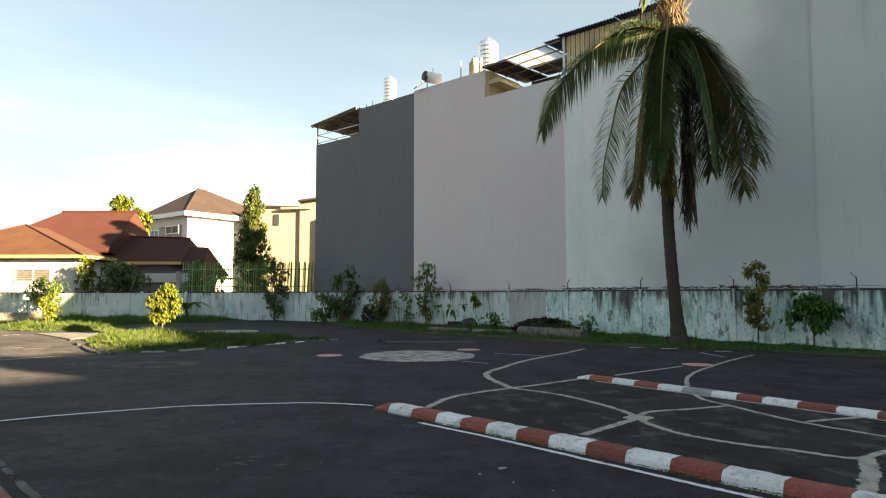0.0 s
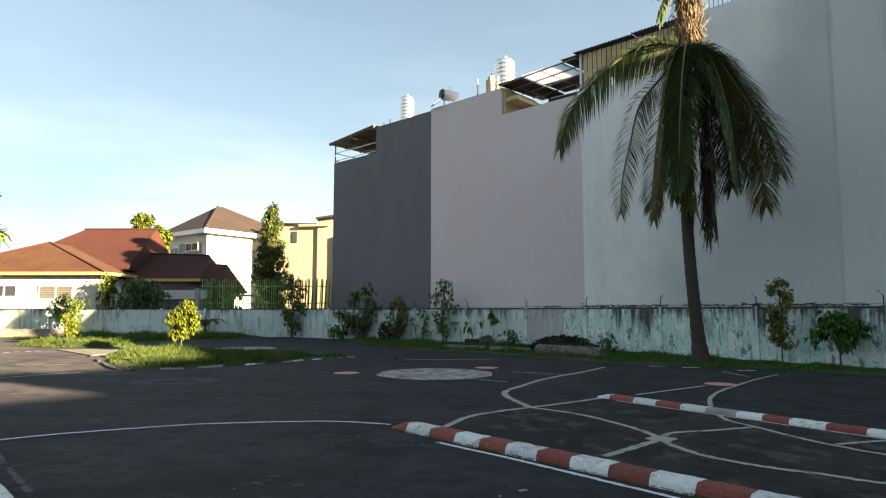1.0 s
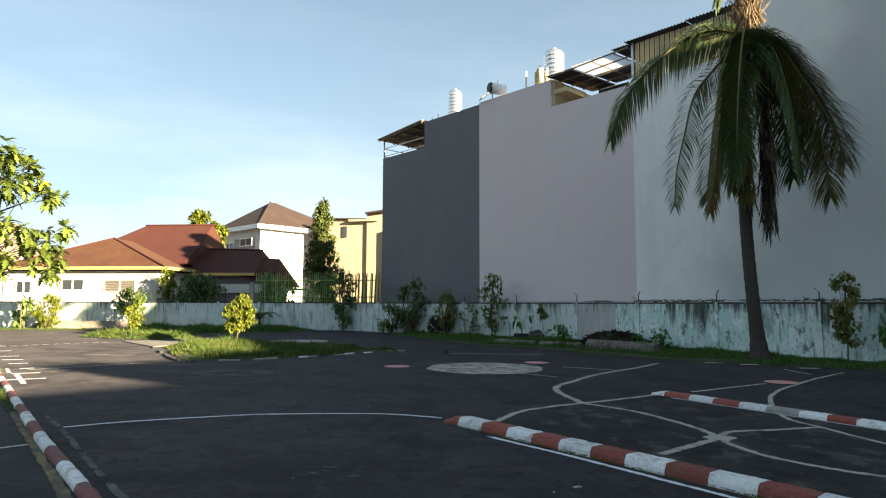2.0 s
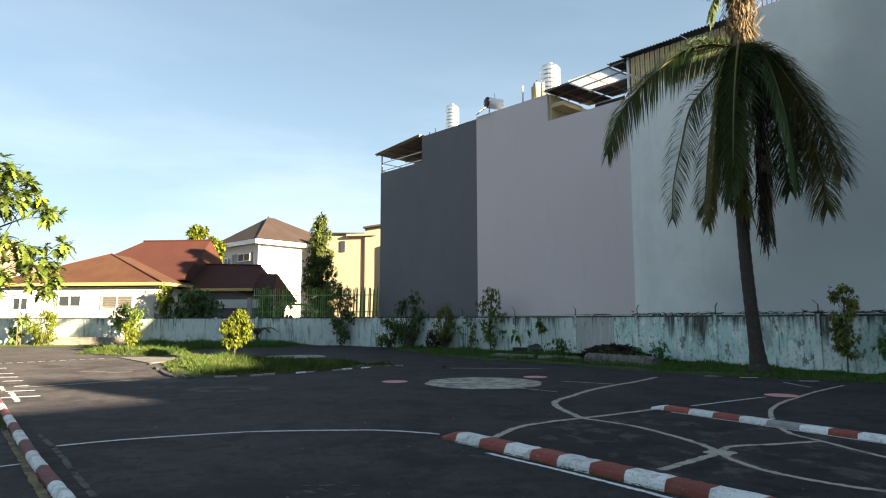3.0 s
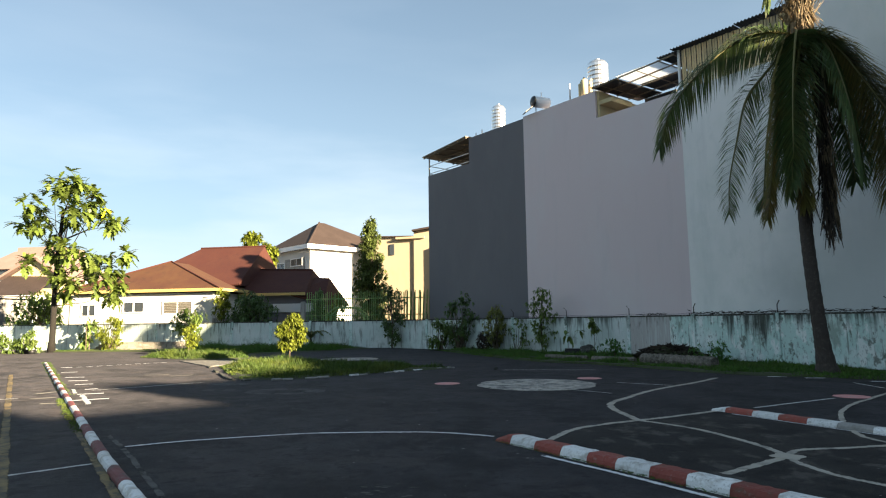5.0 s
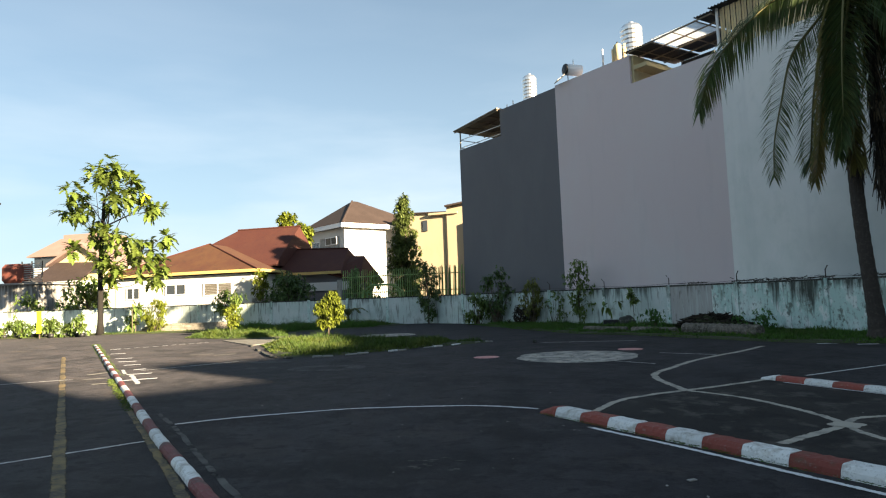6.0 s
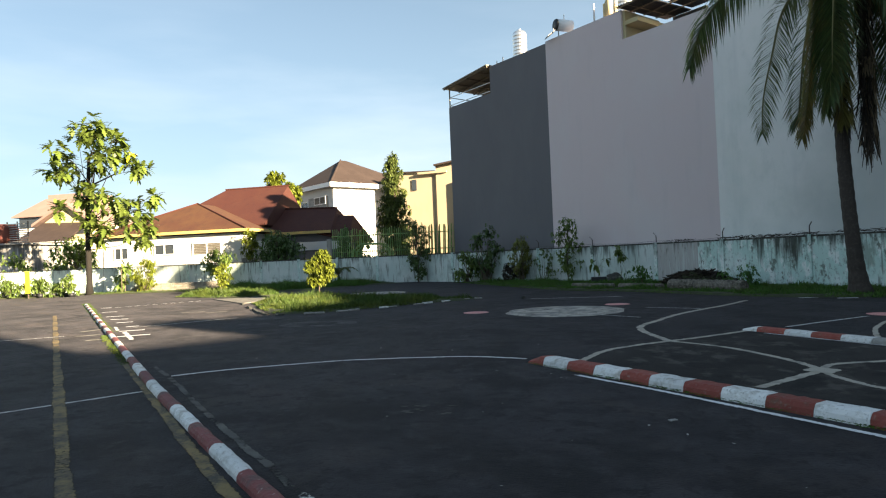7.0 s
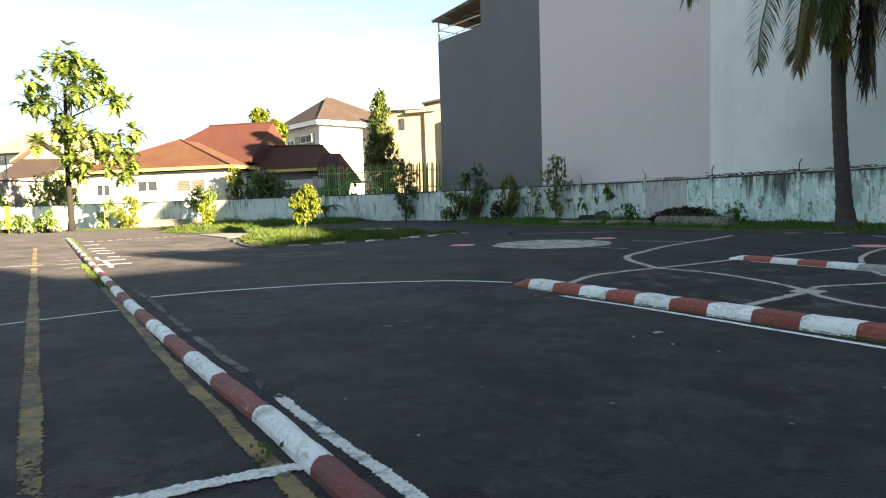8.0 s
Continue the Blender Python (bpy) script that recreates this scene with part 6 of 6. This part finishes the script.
# ---- grass ----
def inside(p, poly):
    x, y = p
    hit = False
    for i in range(len(poly)):
        (x0, y0), (x1, y1) = poly[i], poly[i - 1]
        if (y0 > y) != (y1 > y) and x < (x1 - x0) * (y - y0) / (y1 - y0) + x0:
            hit = not hit
    return hit


def verge(name, poly, label, n, height, seed, mat=GRASS, soil=True, z=0.0):
    """A patch of soil with uneven grass: one mesh of many blades."""
    r = random.Random(seed)
    g = thing(name, (0, 0, 0), label, "grass", kind="stuff")
    if soil:
        edge = curve_pts(list(poly) + [poly[0]], 5)[:-1]
        c = (sum(q[0] for q in edge) / len(edge), sum(q[1] for q in edge) / len(edge))
        k = len(edge)
        vs = [(q[0] + r.uniform(-0.08, 0.08), q[1] + r.uniform(-0.08, 0.08), z + 0.008) for q in edge]
        vs += [(c[0] + (q[0] - c[0]) * 0.93, c[1] + (q[1] - c[1]) * 0.93, z + 0.06 + r.uniform(0, 0.02)) for q in edge] + [(*c, z + 0.08)]
        fs = [(i, (i + 1) % k, k + (i + 1) % k, k + i) for i in range(k)] + [(k + i, k + (i + 1) % k, 2 * k) for i in range(k)]
        raw("soil", vs, fs, SOIL, g)
    xs, ys = [q[0] for q in poly], [q[1] for q in poly]
    vs, fs = [], []
    made = 0
    while made < n:
        p = (r.uniform(min(xs), max(xs)), r.uniform(min(ys), max(ys)))
        if not inside(p, poly):
            continue
        made += 1
        tuft = 0.5 + 0.5 * noise.noise(Vector((p[0] * 0.9, p[1] * 0.9, seed)))
        tuft = max(0.10, min(1.4, tuft * 1.6 * (0.55 + 0.9 * abs(noise.noise(Vector((p[0] * 2.7, p[1] * 2.7, seed + 9)))))))
        near = 9.0
        for i in range(len(poly)):
            e0, e1 = Vector(poly[i - 1]), Vector(poly[i])
            k = max(0.0, min(1.0, (Vector(p) - e0).dot(e1 - e0) / (e1 - e0).length_squared))
            near = min(near, (Vector(p) - e0.lerp(e1, k)).length)
        tuft *= min(1.0, 0.25 + 1.3 * near)
        for _ in range(3):
            at = Vector((p[0] + r.uniform(-0.06, 0.06), p[1] + r.uniform(-0.06, 0.06), z + 0.02))
            h = height * tuft * r.uniform(0.5, 1.2)
            q = r.uniform(0, math.tau)
            lean = Vector((math.cos(q), math.sin(q), 0)) * h * r.uniform(0.15, 0.7)
            s = Vector((math.sin(q + 0.5), math.cos(q + 0.5), 0)) * r.uniform(0.008, 0.02)
            b = len(vs)
            m1 = at + lean * 0.35 + Vector((0, 0, h * 0.6))
            vs += [at - s, at + s, m1 - s * 0.8, m1 + s * 0.8, at + lean + Vector((0, 0, h))]
            fs += [(b, b + 1, b + 3, b + 2), (b + 2, b + 3, b + 4)]
    raw("turf", vs, fs, mat, g)
    return g


ISLAND = [(-14.0, 24.6), (-11.7, 21.0), (-10.0, 18.75), (-8.5, 18.75), (-7.1, 19.95), (-5.9, 21.35), (-3.7, 23.7), (-6.8, 24.9), (-9.5, 26.6), (-11.8, 27.4), (-14.0, 26.6)]
verge("grass_island", ISLAND, "sunlit uneven grass on the low island", 9500, 0.38, 1)
verge("grass_patch", [(-22.8, 31.6), (-19.2, 29.8), (-16.6, 29.0), (-15.8, 30.6), (-18.0, 35.2), (-23.5, 36.5)], "sunlit tufted grass patch round a young tree", 5500, 0.50, 2)
verge("grass_patch", [(-26.5, 42.0), (-24.0, 37.2), (-17.5, 35.2), (-13.8, 38.8), (-13.0, 42.4)], "shaded grass along the north wall", 8500, 0.60, 3, GRASS_DARK)
verge("grass_verge", [(-7.6, 39.2), (-6.0, 36.4), (-3.0, 31.0), (-0.4, 27.0), (2.0, 25.2), (5.7, 20.9), (8.15, 19.6), (11.0, 17.8), (14.5, 14.2), (16.2, 14.6), (12.6, 19.6), (8.6, 25.0), (4.0, 31.2), (-0.5, 34.6)], "dark green weedy grass verge along the wall", 26000, 0.23, 4, GRASS_DARK)
verge("grass_verge", [(-36.0, 38.4), (-29.0, 38.6), (-24.5, 38.6), (-24.5, 41.2), (-36.0, 41.2)], "thin sunlit grass at the foot of the wall", 3500, 0.17, 5)
verge("grass_verge", [(-47.0, 36.4), (-36.0, 36.4), (-36.0, 38.6), (-47.0, 39.0)], "low green weeds before the far wall", 3500, 0.3, 6)
verge("grass_patch", [(1.0, 29.2), (2.6, 27.2), (6.4, 23.2), (7.2, 24.6), (4.4, 29.2), (2.0, 31.6)], "dark weeds growing round the felled logs", 3000, 0.40, 14, GRASS_DARK, False)
verge("grass_patch", [(-6.8, 38.3), (-4.2, 34.6), (-0.2, 31.6), (0.6, 33.2), (-3.0, 36.2)], "tall dark weeds below the shrubs", 1800, 0.36, 15, GRASS_DARK, False)
verge("grass_tuft", [(-1.75, 2.42), (-1.55, 2.22), (-1.35, 2.32), (-1.55, 2.55)], "small grass tuft beside the striped kerb", 8, 0.10, 7, soil=False)
verge("grass_tuft", [(-12.1, 13.26), (-7.95, 8.91), (-7.83, 9.03), (-11.98, 13.38)], "thin weeds growing along the kerb foot", 520, 0.09, 8, soil=False)
verge("grass_tuft", [(-25.5, 27.6), (-12.5, 13.9), (-12.35, 14.05), (-25.2, 27.8)], "thin sunlit weeds along the far kerb", 900, 0.08, 9, soil=False)

# edging of the island
edge = [(-14.3, 24.2), (-11.9, 20.8), (-10.1, 18.5), (-8.45, 18.5), (-6.95, 19.8), (-5.75, 21.2), (-4.45, 22.9), (-3.6, 23.6)]
rim = thing("island_edging", (0, 0, 0), "broken low white edging of the grass island", "kerb", kind="structure")
line = curve_pts(edge, 5)
rnd = random.Random(6)
for p, q in zip(line, line[1:]):
    if rnd.random() < 0.40:
        continue
    p, q = Vector(p), Vector(q)
    d = q - p
    c = (p + q) / 2
    box("edge_stone", pose(c.x, c.y, 0, rnd.uniform(-3, 3), 0, math.degrees(math.atan2(d.y, d.x))), (d.length * 0.95, 0.11, rnd.uniform(0.04, 0.07)), KERB_WHITE if c.x > -7.5 and rnd.random() < 0.6 else (CONCRETE if c.x > -9 else COPING), rim, bevel=0.012)
apron = prism("concrete_apron", [(-18.2, 28.2), (-15.6, 25.6), (-14.4, 24.4), (-13.9, 26.9), (-15.7, 28.8)], 0, 0.035, SLAB)
tagged(apron, "low sunlit worn concrete slab beside the grass island", "slab", kind="structure")
r = random.Random(12)
bits = thing("leaf_litter", (0, 0, 0), "scattered pale bits and dry leaves on the asphalt", "litter", kind="stuff")
vs, fs = [], []
for i in range(110):
    d = r.uniform(3, 26)
    x = r.uniform(-0.75, 0.6) * d
    s = r.uniform(0.01, 0.03)
    at = Vector((x, d - 0.5, 0.014))
    a, b = Vector((math.cos(i), math.sin(i), r.uniform(-0.1, 0.2))) * s, Vector((-math.sin(i), math.cos(i), 0)) * s * 0.6
    quads(vs, fs, [at - a, at + b, at + a, at - b])
raw("litter", vs, fs, CONCRETE, bits)
scuffs = thing("paint_scuff", (0, 0, 0), "small pale scuffs scraped on the dark asphalt", "scuff", kind="stuff")
r = random.Random(63)
vs, fs = [], []
for i in range(16):
    x, y = r.uniform(-2.0, -1.35), r.uniform(5.75, 6.3)
    a, b = r.uniform(0.02, 0.06), r.uniform(0.008, 0.02)
    quads(vs, fs, [Vector((x - a, y - b, 0.005)), Vector((x + a * 0.7, y - b * 1.3, 0.005)), Vector((x + a, y + b, 0.005)), Vector((x - a * 0.6, y + b * 1.2, 0.005))])
raw("flake", vs, fs, DUST, scuffs)
chip = box("concrete_chip", pose(0.93, 5.62, 0, 0, 0, 30), (0.09, 0.05, 0.012), CONCRETE, bevel=0.004)
tagged(chip, "small pale concrete chip on the asphalt", "debris")

# dirt and moss gathered along the kerb foot
verge("moss_strip", [(-0.72, 8.84), (5.55, 2.26), (5.6, 2.31), (-0.66, 8.89)], "dark moss and dirt along the kerb foot", 900, 0.03, 21, GRASS_DARK, False)
# dry creeper lying along the top of the boundary wall
creeper = thing("wall_creeper", (0, 0, 0), "thin dry creeper tangled along the wall top", "creeper", kind="stuff")
r = random.Random(51)
vs, fs = [], []
a, b = Vector((4.4, 30.9, 0)), Vector((16.4, 14.7, 0))
for i in range(800):
    u = r.random()
    if noise.noise(Vector((u * 14, 3.3, 0))) < -0.12:
        continue
    at = a.lerp(b, u) + Vector((r.uniform(-0.08, 0.05), r.uniform(-0.08, 0.05), 2.0 + abs(r.gauss(0, 0.03))))
    w = ((b - a).normalized() * r.choice((-1, 1)) + rnd_way(r) * 0.7).normalized()
    w.z *= 0.5
    s = w.cross(rnd_way(r)).normalized() * r.uniform(0.006, 0.022)
    ln = r.uniform(0.08, 0.32)
    quads(vs, fs, [at - s, at + s, at + w * ln + s * 0.5, at + w * ln - s * 0.5])
raw("tangle", vs, fs, DRY, creeper)
